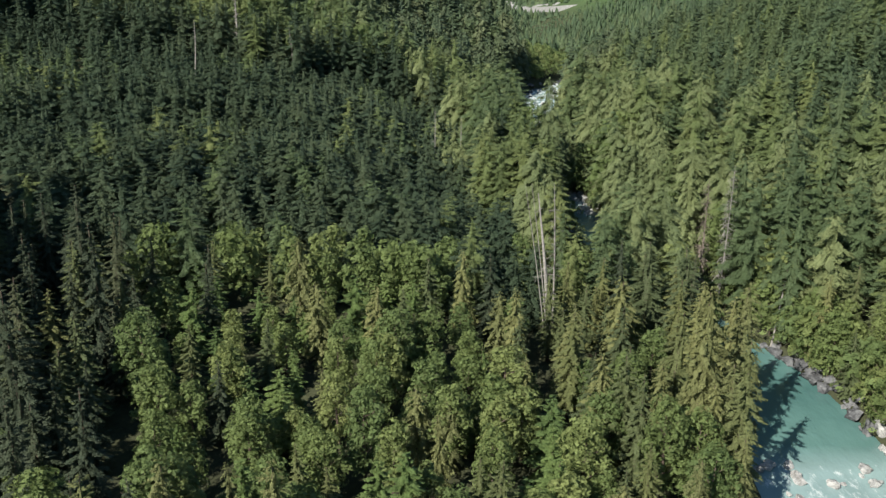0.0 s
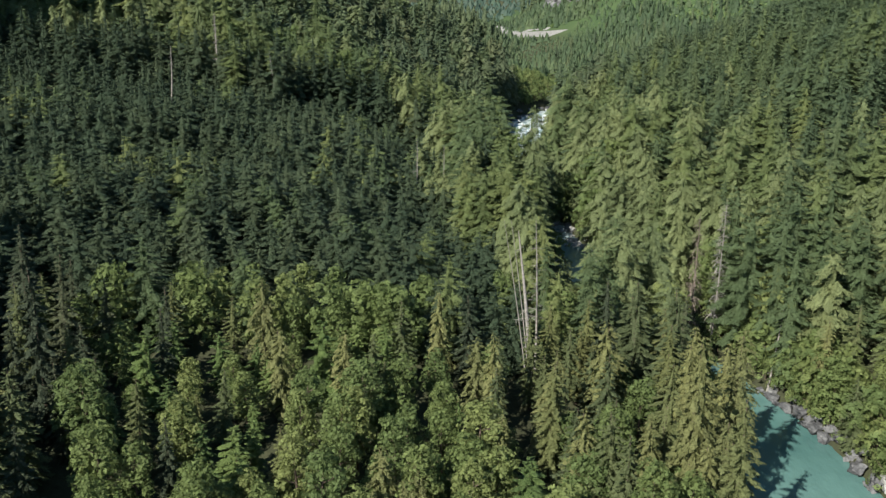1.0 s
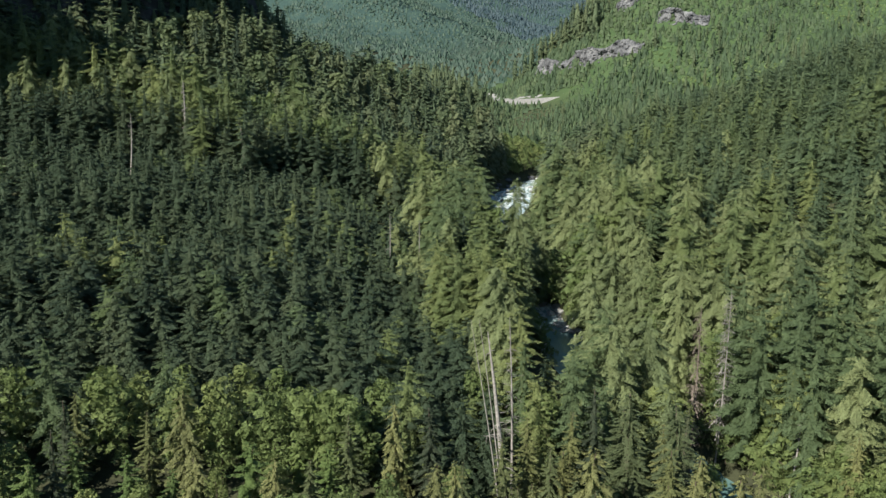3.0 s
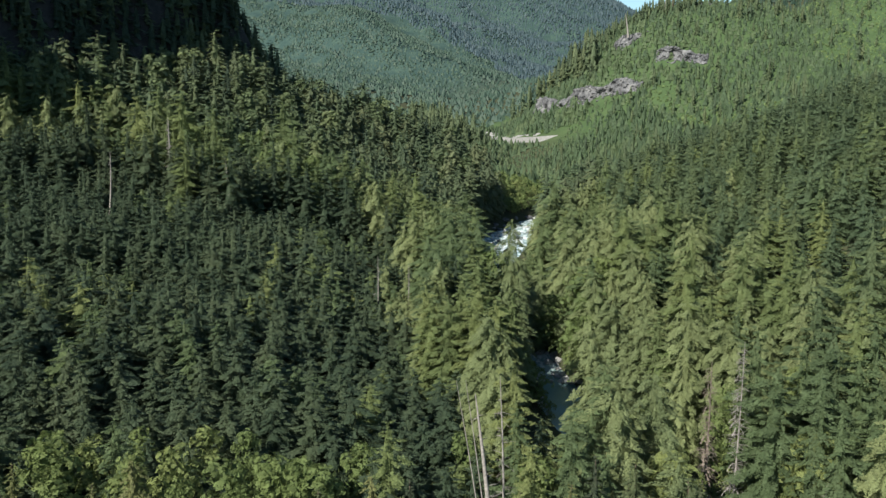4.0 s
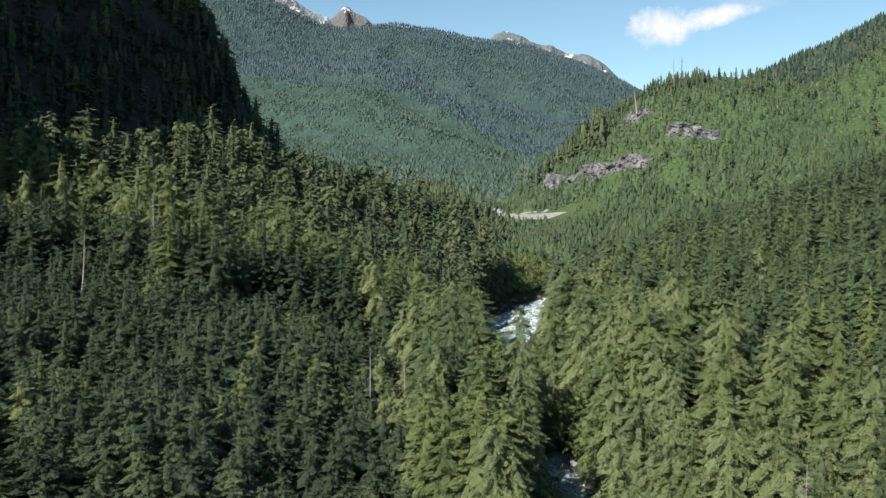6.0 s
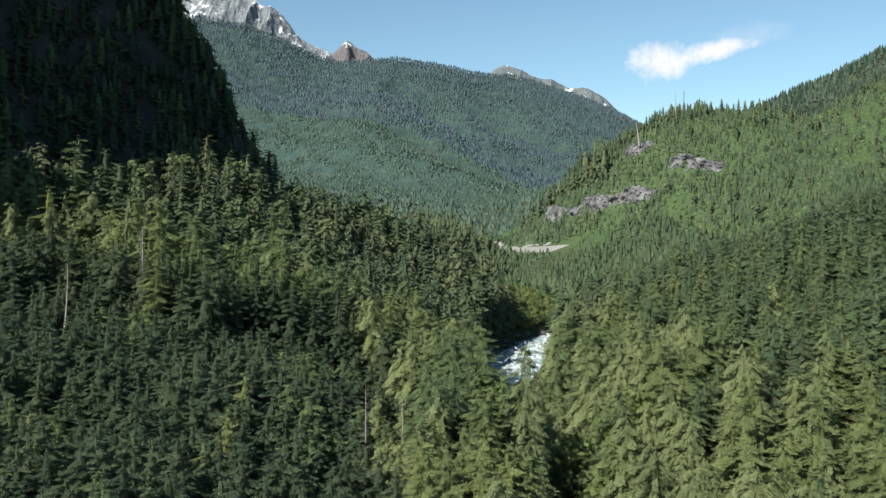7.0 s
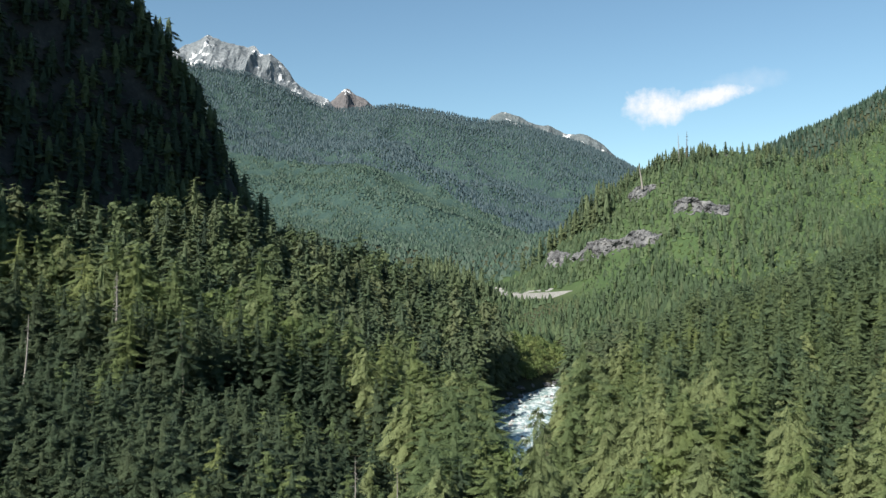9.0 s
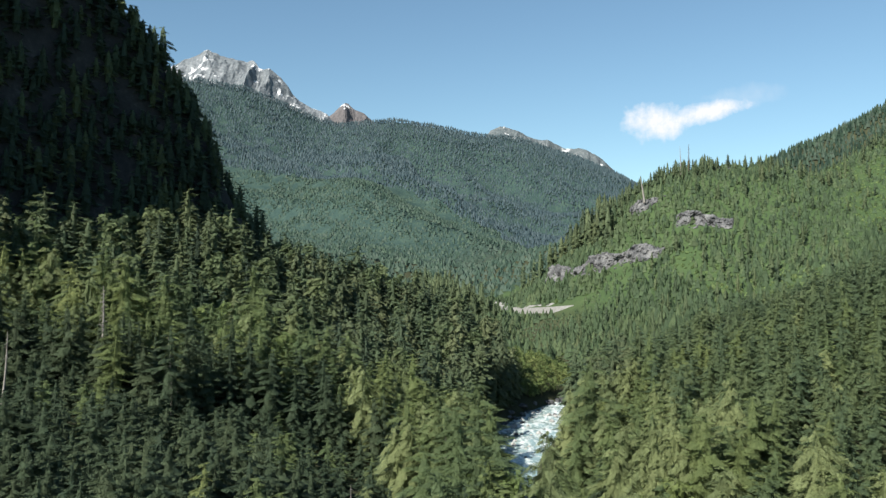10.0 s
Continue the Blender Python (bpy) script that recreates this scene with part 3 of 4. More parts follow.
def free(p, bank=2.5):
    x, y = p[:, 0], p[:, 1]
    d = x - river_x(y)
    ok = np.abs(d) > np.where((y > 268) & (y < 330), 1.3, half_width(y) + np.where((y > 330) & (y < 395), 0.8, bank))
    ok &= ~((np.abs(d) < half_width(y) + 4.5) & (y > 395) & (y < 500))
    ok &= ~((d < 0) & (d > -half_width(y) - 5) & (y > 90) & (y < 116))
    ok &= ~((d > 0) & (d < half_width(y) + 8) & (y > 372) & (y < 460))
    for cx, cy, r in CLEAR:
        ok &= np.hypot(x - cx, y - cy) > r
    # brush, not trees, at the head of the rapids; few trees where they narrow
    ok &= ~((x > 43 + 0.1 * (y - 515)) & (x < river_x(y)) & (y > 500) & (y < 596))
    ok &= ~((np.abs(d) < half_width(y) + 6) & (y > 316) & (y < 396) & (np.sin(x * 12.9 + y * 78.2) < 0.55))
    return ok & (road_dist(x + 2, y + 3) > 8.5)


def flat_patch(x, y):
    return float(np.exp(-((x + 13) / 43) ** 4 - ((y - 114) / 52) ** 4))


def leafy_share(x, y):
    """Where broadleaf trees stand: a wide patch on the flat and along the water."""
    d = np.abs(x - river_x(y)) - half_width(y)
    return 0.84 * flat_patch(x, y) + 0.45 * np.exp(-d / 7) * (y < 300)


def plantation(x, y, fray=0.0):
    """Younger close-grown trees up the slope beyond the river's old edge trees."""
    return x - float(river_x(y)) > 44 + fray and y > 205 + fray


def choose(x, y, g):
    """The kind of tree at a place: stands of a kind, darker on the shaded side."""
    if on_wall(x, y):
        return "spruce" if g.random() < 0.7 else "fir"
    toe = y > 365 and x - river_x(y) < -30
    if g.random() < leafy_share(x, y) + (0.14 if x > -130 else 0.06) * toe:
        return "leaf"
    if plantation(x, y, g.normal(0, 5)) and g.random() < 0.9:
        return "fresh" if g.random() < 0.86 else "fir"
    stand = vnoise(x / 24 + 40, y / 24)
    fleck = 0.5 * stand + 0.5 * g.random()
    d = x - river_x(y)
    # extra dark spruces to the left stand in for shade on that side
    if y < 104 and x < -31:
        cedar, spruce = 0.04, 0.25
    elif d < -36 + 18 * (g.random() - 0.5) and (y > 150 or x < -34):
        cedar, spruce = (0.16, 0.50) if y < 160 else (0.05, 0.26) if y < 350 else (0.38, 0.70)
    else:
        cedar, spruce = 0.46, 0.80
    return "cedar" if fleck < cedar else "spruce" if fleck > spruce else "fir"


def size_at(x, y, g, kind=""):
    """Height factor: stands of even age, old tall trees by the water and on the spur, small ones on the slope."""
    m = 0.66 + 0.34 * vnoise(x / 36, y / 36 + 9) + g.normal(0, 0.09)
    d = x - float(river_x(y))
    if slope_trees(x, y):
        return float(np.clip((0.68 + 0.42 * vnoise(x / 30, y / 30 + 9)) * g.uniform(0.84, 1.18) * (1.0 if kind != "leaf" else 0.6), 0.4, 1.5))
    if plantation(x, y):
        return float(np.clip((0.50 + 0.22 * vnoise(x / 30, y / 30 + 9)) * g.uniform(0.75, 1.2) * (1.25 if g.random() < 0.06 else 1.0), 0.3, 1.0))
    if d < -30 and y > 300:
        m *= (1.42 - 0.34 * float(step(-75, -10, x))) if y > 372 + 14 * (vnoise(x / 16, y / 16) - 0.5) else 1.0
    if d >= -30 and y < 330:
        m *= 1.14
    if 284 < y < 385 and abs(d) < 11:
        m *= 0.54
    if 262 < y <= 284 and abs(d) < 15:
        m = max(m, 0.98)
    if y < 124 and -17 < d + float(half_width(y)) < 0:
        m *= 0.70
    flat = flat_patch(x, y)
    if kind == "leaf" and y > 300:
        m *= 1.08
    m *= 1 + (-0.08 if kind == "leaf" else -0.26) * flat
    if g.random() < 0.09 and flat < 0.5:
        m *= g.uniform(1.15, 1.4)
    if 140 < y < 240 and abs(x - 31.6 - 0.1456 * (y - 171)) < 6.5:
        m = min(m, max(25.5 - 0.40 * (y - 171) - float(land(x, y)), 3.0) / (21 if kind == "leaf" else 30))
    if 225 < y < 258 and abs((x - 44) * 0.788 - (y - 260) * 0.616) < 6:
        m = min(m, 0.727 * math.hypot(x - 44, y - 260) / 29)
    return float(np.clip(m, 0.10, 1.62))


NEAR_Y = 152
PROTO = []
for k in KINDS:
    top = new(k["name"])
    tagged(top, k["label"], k["category"], "trees of the near valley forest")
    part("trunk", mesh_of("trunk", *k["trunk"], BARK, smooth=True), top)
    part("crown", mesh_of("crown", *k["crown"], k["mat"]), top)
    PROTO.append(top)
BY = {"fir": [0, 1, 2], "cedar": [3, 4, 5], "spruce": [6, 7], "leaf": [8, 9, 10], "young": [11, 12, 13]}


def near_trees():
    g = np.random.default_rng(21)
    p = scatter(-84, 124, 52, NEAR_Y, 6.4, 5)
    p = p[free(p, 1.0)]
    seen = (p[:, 0] > -0.58 * p[:, 1] - 6) & (p[:, 0] < 0.60 * p[:, 1] + 18)
    p = p[seen]
    used = set()
    z = land(p[:, 0], p[:, 1])
    for (x, y), h in zip(p, z):
        kind = choose(x, y, g)
        m = size_at(x, y, g, kind)
        if g.random() < 0.24 * flat_patch(x, y):
            kind, m = "young", g.uniform(0.70, 1.15)
        i = int(g.choice(BY[kind]))
        wide = m * g.uniform(0.92, 1.20) * (1.05 if kind == "young" else 1.0)
        m *= g.uniform(0.90, 1.10) if kind == "leaf" else 1.0
        place = pose(x, y, h - 0.25, g.normal(0, 1.2), g.normal(0, 1.2), g.uniform(0, 360)) @ Matrix.Diagonal((wide, wide, m, 1))
        if i in used:
            copy_thing(PROTO[i], place)
        else:
            PROTO[i].matrix_basis = place
            used.add(i)
    # the tall fir that leans its shadow over the pool
    for x, y, i, m in ((41.5, 101.0, 1, 1.12), (38.2, 109.0, 4, 1.15), (47.5, 119.0, 4, 1.10), (50.5, 131.0, 0, 0.98)):
        copy_thing(PROTO[i], pose(x, y, float(land(x, y)) - 0.25, 0, 0, 40 * x) @ Matrix.Diagonal((m, m, m, 1)))
    return len(p)


def forest(name, label, p, pick, size, mats, seed):
    """One joined mesh for each foliage of a stretch of forest; pick gives (mat key, crown)."""
    g = np.random.default_rng(seed)
    z = land(p[:, 0], p[:, 1])
    heaps = {}
    for (x, y), h in zip(p, z):
        key, (v, f) = pick(x, y, g)
        m = size(x, y, g, key)
        a, w = g.uniform(0, 2 * math.pi), m ** 0.85 * g.uniform(0.82, 1.2)
        c, s = math.cos(a) * w, math.sin(a) * w
        q = np.empty_like(v)
        q[:, 0] = v[:, 0] * c - v[:, 1] * s + x
        q[:, 1] = v[:, 0] * s + v[:, 1] * c + y
        q[:, 2] = v[:, 2] * m + h - 0.3
        heap = heaps.setdefault(key, ([], [], [], [0]))
        heap[0].append(q)
        heap[1].append(f + heap[3][0])
        heap[2].append(np.full(len(q), 0.5 * g.random() + 0.7 * float(vnoise(x / 34 + 11, y / 34)) - 0.1))
        heap[3][0] += len(q)
    for key, (vs, fs, ts, _) in heaps.items():
        ob = new(name, mesh_of(name, np.vstack(vs), np.vstack(fs), mats[key], tint=np.concatenate(ts)))
        tagged(ob, label[key], "forest", kind="stuff")


MATS = {"fresh": MID_FRESH, "fir": MID_CONIFER, "cedar": MID_CEDAR, "spruce": MID_SPRUCE, "leaf": LEAVES}
OLD_MATS = {"fresh": MID_FRESH, "fir": OLD_FIR, "cedar": OLD_CEDAR, "spruce": OLD_SPRUCE, "leaf": OLD_LEAF}
WORDS = {"fresh": "even young green conifers up the valley side", "fir": "dense stand of green firs on the valley side", "cedar": "yellow-green cedars among the valley forest",
         "spruce": "dark slender spruces of the shaded valley side", "leaf": "light green broadleaf trees along the water"}


def in_view(p, reach=0.60, pad=14):
    """Between the outer edges of the flight's view."""
    return (np.abs(p[:, 0] - 8) < reach * p[:, 1] + pad)


def slope_trees(x, y):
    """The slope of small, close-grown conifers."""
    return x - float(river_x(y)) < -36 + 24 * (vnoise(x / 20, y / 20) - 0.5) and 158 < y < 335 + 40 * (vnoise(x / 30 + 7, y / 30) - 0.5)


def picker(level):
    def pick(x, y, g):
        k = choose(x, y, g)
        small = ("_low_near" if y < 205 else "_low") if slope_trees(x, y) and k != "leaf" else level
        return k, LOW[k + small][g.integers(len(LOW[k + small]))]
    return pick


def crest_line():
    """Nothing but the older trees that stand close along the spur's crest."""
    g = np.random.default_rng(31)
    x = np.arange(-95, 31, 7.0)
    return np.c_[x + g.normal(0, 1.8, len(x)), 531 - 0.12 * (x + 20) + g.normal(0, 5, len(x))]


def mid_forest():
    counts = []
    for level, y0, y1, seed in (("", NEAR_Y + 3, 262, 6), ("_mid", 262, 400, 7), ("_far", 400, 740, 8)):
        both = []
        if y0 == 400:
            both.append(crest_line())
        for gap, side in ((5.9 if y0 < 200 else 6.6 if y0 < 300 else 9.2, -1), (7.2 if y0 < 260 else 6.4, 1)):
            p = scatter(-330, 330, y0, y1, gap, seed + side)
            d = p[:, 0] - river_x(p[:, 1])
            ok = (d < -28) if side < 0 else ((d >= -28) & ((d < 0) | (p[:, 1] < 520 - 0.25 * np.maximum(d, 0))))
            both.append(p[free(p) & in_view(p, 0.535, 14) & ok & np.where(d > -75, p[:, 1] < 556, p[:, 1] < 590)])
        p = np.vstack(both)
        p = p[~on_wall(p[:, 0], p[:, 1])]
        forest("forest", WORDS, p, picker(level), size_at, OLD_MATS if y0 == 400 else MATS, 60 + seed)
        counts.append(len(p))
    return counts


def wall_forest():
    """Firs that hold on the shaded rock wall and along its edge."""
    p = scatter(-300, -40, 340, 600, 3.4, 14)
    u, q = wall_place(p[:, 0], p[:, 1])
    g = np.random.default_rng(33)
    keep = on_wall(p[:, 0], p[:, 1]) & (u > -170) & (q < 75) & (g.random(len(p)) < np.where(u > -40, 0.62, 0.42))
    p = p[keep]
    # darker spruces outnumber firs except near the low end, to deepen the shade
    words = {"fir": "firs clinging to the shaded rock wall", "spruce": "dark spruces clinging to the shaded rock wall"}
    forest("forest", words, p, lambda x, y, g: ("fir" if g.random() < (0.6 if wall_place(x, y)[0] > -30 else 0.3) else "spruce", WALL_FIRS[g.integers(4)]), lambda x, y, g, k: g.uniform(0.32, 0.66), OLD_MATS, 67)
    return len(p)


def young_forest():
    p = scatter(-140, 580, 330, 1010, 4.2, 8)
    d = p[:, 0] - river_x(p[:, 1])
    p = p[free(p) & in_view(p, 0.535, 8) & ((p[:, 1] < 960) | (p[:, 0] > 330)) & (((d > 0) & (p[:, 1] >= 520 - 0.25 * np.maximum(d, 0))) | (p[:, 1] > 640)) & (p[:, 0] > -0.12 * (p[:, 1] - 640) + 20)]
    old = {"young": "young plantation of small bright green conifers on the hillside", "brush": "bright green brush on an old clear-cut slope", "fir": "dark mature firs along the hill crest"}

    def pick(x, y, g):
        flank = x < 150 + 0.25 * (y - 800) + 25 * (vnoise(x / 30, y / 30) - 0.5) and y > 800 - 0.5 * max(x - 90, 0)
        rock = min(math.hypot(x - cx, y - cy - 12) for cx, cy, _ in ROCKS)
        if g.random() < (0.34 if flank else 0.04) and road_dist(x, y) > 46 and rock > 24:
            return "fir", CREST[g.integers(4)]
        open_slope = vnoise(x / 60 + 3, y / 90) + 0.30 * float(step(220, 400, x)) > 0.56 and x > 190 and y > 560
        if g.random() < (0.70 if open_slope else 0.18):
            return ("brush" if open_slope or g.random() < 0.15 else "young"), SHRUB[g.integers(5)]
        return "young", SMALL[g.integers(5)]

    def size(x, y, g, kind):
        flank = x < 150 + 0.25 * (y - 800) and y > 800 - 0.5 * max(x - 90, 0)
        if kind == "fir":
            return (0.98 if flank else 0.48) * g.uniform(0.5, 1.15)
        if flank:
            return g.uniform(0.6, 1.3)
        near_road = (0.5 if x > 84 else 0.38) if road_dist(x, y + 10) < 30 else 0.65 if road_dist(x, y) < 46 else 1.0
        return near_road * (1.50 - 0.72 * float(step(480, 720, y)) - 0.18 * float(step(150, 320, x))) * g.uniform(0.55, 1.45)

    forest("young_forest", old, p, pick, size, {"young": YOUNG, "brush": BRUSH, "fir": OLD_FIR}, 63)
    return len(p)


def regrowth(x, y):
    """Younger forest low on the far mountain, with an uneven upper edge."""
    side = (x - 13) / (y - 108)
    return y + 220 * float(fbm(x, y, 260, 4)) < np.interp(side, [-0.3, -0.195, -0.10, 0.01, 0.09, 0.2], [3040, 2980, 2800, 2420, 2180, 2000])


def far_forest():
    p = scatter(-2300, 1900, 1010, 4150, 10.7, 9)
    x, y = p[:, 0], p[:, 1]
    seen = (x > -0.37 * y - 60) & ((x < 0.26 * y) | ((x > 0.33 * y) & (y < 2300)))
    p = p[seen & in_view(p, 0.545, 60) & (land(x, y) < 1085 + 40 * fbm(x, y, 200))]
    words = {"far": "distant conifer forest on the mountain side, colored haze-blue", "ridge": "green conifer forest on the ridge beyond the hill", "cut": "lighter regrowth on the lower slope of the distant mountain"}

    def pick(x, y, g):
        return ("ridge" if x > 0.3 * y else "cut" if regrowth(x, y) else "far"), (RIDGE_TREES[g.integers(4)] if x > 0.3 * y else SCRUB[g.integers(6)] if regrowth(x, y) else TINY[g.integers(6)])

    def size(x, y, g, kind):
        return g.uniform(0.6, 1.35) * (0.62 if x > 0.3 * y else 0.72 if regrowth(x, y) else 0.84)

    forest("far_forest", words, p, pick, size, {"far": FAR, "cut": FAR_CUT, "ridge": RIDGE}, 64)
    return len(p)


# regrowth is lighter by itself; its bluish cast is painted haze
FAR_CUT = foliage("far lighter regrowth, haze-tinted", [(0.0, (0.035, 0.065, 0.053)), (0.5, (0.048, 0.085, 0.063)), (1.0, (0.068, 0.109, 0.072))], 0.02, vary=0.2)
def crest_firs():
    """Older firs along the hill's crest."""
    g = np.random.default_rng(32)
    p = np.c_[g.uniform(168, 262, 110), g.uniform(850, 925, 110)]
    p = p[free(p) & (p[:, 1] > 1010 - 0.66 * p[:, 0])]
    forest("crest_forest", {"fir": "dark mature firs standing on the hill crest"}, p, lambda x, y, g: ("fir", CREST[g.integers(4)]),
           lambda x, y, g, k: g.uniform(0.28, 0.62), {"fir": OLD_FIR}, 65)
    return len(p)


def rear_forest():
    """The same forest goes on under and behind the start of the flight."""
    p = np.vstack([scatter(-150, 170, -90, 49, 7.2, 11), scatter(-190, -64, 49, 150, 7.2, 12), scatter(118, 200, 49, 170, 7.2, 13)])
    p = p[free(p) & ~((np.abs(p[:, 1] - 100) < 51) & (np.abs(p[:, 0] - 15) < 0.58 * p[:, 1] + 16))]
    forest("forest", WORDS, p, picker("_rear"), size_at, MATS, 66)
    return len(p)


COUNTS = [rear_forest(), crest_firs(), near_trees(), *mid_forest(), wall_forest(), young_forest(), far_forest()]
print("TREES", COUNTS)

# ---- cloud ----
def build_cloud():
    n = Nodes("thin cloud")
    tc = n.add("TexCoord").outputs["Object"]
    sep = n.add("SeparateXYZ", Vector=tc)
    x, z = sep.outputs[0], sep.outputs[2]
    wob = n.math("MULTIPLY", n.math("SUBTRACT", n.noise(0.0085, 10, tc, 0.66), 0.5), 3.4)

    def puff(cx, cz, rx, rz, tilt):
        ex = n.math("DIVIDE", n.math("SUBTRACT", x, cx), rx)
        ez = n.math("DIVIDE", n.math("SUBTRACT", n.math("SUBTRACT", z, cz), n.math("MULTIPLY", n.math("SUBTRACT", x, cx), tilt)), rz)
        return n.math("SUBTRACT", 1.0, n.math("ADD", n.math("MULTIPLY", ex, ex), n.math("MULTIPLY", ez, ez)))

    # a full body with a flat foot, an arm that rises to one side, a thin veil beyond
    body = n.math("MAXIMUM", puff(-140, -28, 185, 112, 0.05), puff(120, 22, 250, 62, 0.22))
    veil = n.math("MULTIPLY", n.math("ADD", puff(330, 110, 260, 75, 0.15), n.math("MULTIPLY", wob, 0.8)), 0.16, True)
    a = n.math("MAXIMUM", veil, n.math("MULTIPLY", n.math("ADD", n.math("MULTIPLY", body, 1.2), n.math("ADD", wob, 0.10)), 0.75, True))
    n.t.nodes.remove(n.bsdf)
    em = n.add("Emission", Color=(0.93, 0.95, 1.0, 1), Strength=0.52)
    mixed = n.add("MixShader", i0=a)
    n.put(mixed, "i1", n.add("BsdfTransparent").outputs[0])
    n.put(mixed, "i2", em.outputs[0])
    n.put(n.t.nodes["Material Output"], "Surface", mixed.outputs[0])
    v = np.array([(-640, 0, -330), (640, 0, -330), (640, 0, 330), (-640, 0, 330)], float)
    ob = new("cloud", mesh_of("cloud", v, np.array([(0, 1, 2, 3)]), n.mat))
    ob.matrix_world = pose(1315, 4600, 1005)
    ob.visible_shadow = False
    tagged(ob, "small white fair-weather cloud in a blue sky", "backdrop", kind="structure")


build_cloud()

# ---- mountain tops ----
def peak_material(name, dark, mid, light, snow):
    n = Nodes(name)
    big, fine = n.noise(0.012, 10, rough=0.75), n.noise(0.09, 8, rough=0.7)
    f = n.math("ADD", n.math("MULTIPLY", big, 0.55), n.math("MULTIPLY", fine, 0.45))
    color = n.ramp(f, (0.36, dark), (0.5, mid), (0.64, light))
    up = n.add("SeparateXYZ", Vector=n.add("NewGeometry").outputs["Normal"]).outputs[2]
    drift = n.math("MULTIPLY", n.math("SUBTRACT", n.math("ADD", n.noise(0.011, 6), n.math("MULTIPLY", up, 0.22)), snow), 14.0, True)
    color = n.mix(drift, color, (0.78, 0.80, 0.83))
    n.bump(f, 1.0, 14.0)
    return n.done(color, 0.9, 0.2)


PEAK = peak_material("bare alpine rock", (0.060, 0.076, 0.088), (0.135, 0.155, 0.172), (0.270, 0.290, 0.310), 0.69)
DARK_PEAK = peak_material("dark alpine ridge rock", (0.060, 0.078, 0.088), (0.100, 0.122, 0.132), (0.190, 0.205, 0.215), 0.745)
RED_PEAK = peak_material("reddish alpine rock", (0.070, 0.070, 0.076), (0.112, 0.108, 0.114), (0.175, 0.165, 0.168), 0.74)


def mountain_top(label, knots, y, deep, mat, rough, seed):
    """A craggy crest: heights along x, falling away before and behind."""
    kx, kz = zip(*knots)
    nx, ny = 180, 64
    gx, gu = np.meshgrid(np.linspace(kx[0], kx[-1], nx), np.linspace(-1, 1, ny))
    gy = y + gu * deep
    crest = np.interp(gx + 0.10 * deep * fbm(gx + seed * 91, gy, 260, 4), kx, kz)
    rib = 1 - np.abs(fbm(gx * 1.5 + seed * 37, gy * 0.5, 150, 5)) * 2
    gz = crest - np.abs(gu) ** 1.15 * deep * 0.95 + rough * (rib - 0.75) * np.minimum(np.abs(gu) * 5, 1) + 0.30 * rough * fbm(gx + 5 * seed, gy, 60, 4) - 0.35 * rough * np.abs(fbm(gx * 1.2 + 9 * seed, gy, 90, 4))
    v = np.c_[gx.ravel(), gy.ravel(), gz.ravel()]
    i = np.arange(gx.size).reshape(gx.shape)
    q = np.c_[i[:-1, :-1].ravel(), i[:-1, 1:].ravel(), i[1:, 1:].ravel(), i[1:, :-1].ravel()]
    ob = new("mountain_peak", mesh_of("mountain_peak", v, q, mat))
    tagged(ob, label, "mountain", kind="structure")


mountain_top("bare grey summit with snow patches above the tree line", [(-1800, 1010), (-1450, 1190), (-1330, 1255), (-1240, 1282), (-1195, 1300), (-1120, 1268), (-1040, 1258), (-960, 1240), (-925, 1205), (-880, 1212), (-820, 1150), (-760, 1070), (-700, 1020), (-600, 965), (-500, 880)], 4380, 380, PEAK, 52, 1)
mountain_top("small reddish summit with a snow patch behind the ridge", [(-680, 900), (-612, 975), (-550, 1022), (-512, 1058), (-488, 1064), (-450, 1034), (-400, 1010), (-343, 958), (-260, 900)], 4520, 260, RED_PEAK, 40, 2)
mountain_top("distant ridge of bare rock with snow streaks", [(180, 790), (270, 902), (318, 922), (370, 912), (460, 872), (560, 848), (650, 806), (735, 812), (790, 788), (850, 748), (950, 650), (1050, 560)], 4450, 220, DARK_PEAK, 34, 3)


# ---- rock outcrops on the hill ----
def crag(size, seed, chip=0.34, level=4):
    """A fractured block: an uneven ball cut by flat faces."""
    g = np.random.default_rng(seed)
    bm = bmesh.new()
    bmesh.ops.create_icosphere(bm, subdivisions=level, radius=1)
    cuts = [(Vector(g.normal(0, 1, 3)).normalized(), g.uniform(0.42, 0.82)) for _ in range(18)]
    for v in bm.verts:
        p = v.co.copy()
        for nrm, dist in cuts:
            over = p.dot(nrm) - dist
            if over > 0:
                p -= nrm * over
        p *= 1 + chip * 0.5 * noise.fractal(v.co * 1.7 + Vector((seed, 0, 0)), 1.0, 2.0, 4)
        p += v.co * chip * 0.22 * noise.fractal(v.co * 6 + Vector((0, seed, 0)), 1.0, 2.0, 3)
        v.co = Vector((p.x * size[0], p.y * size[1], p.z * size[2]))
    vs = np.array([v.co[:] for v in bm.verts])
    fs = np.array([[v.index for v in f.verts] for f in bm.faces])
    bm.free()
    return vs, fs


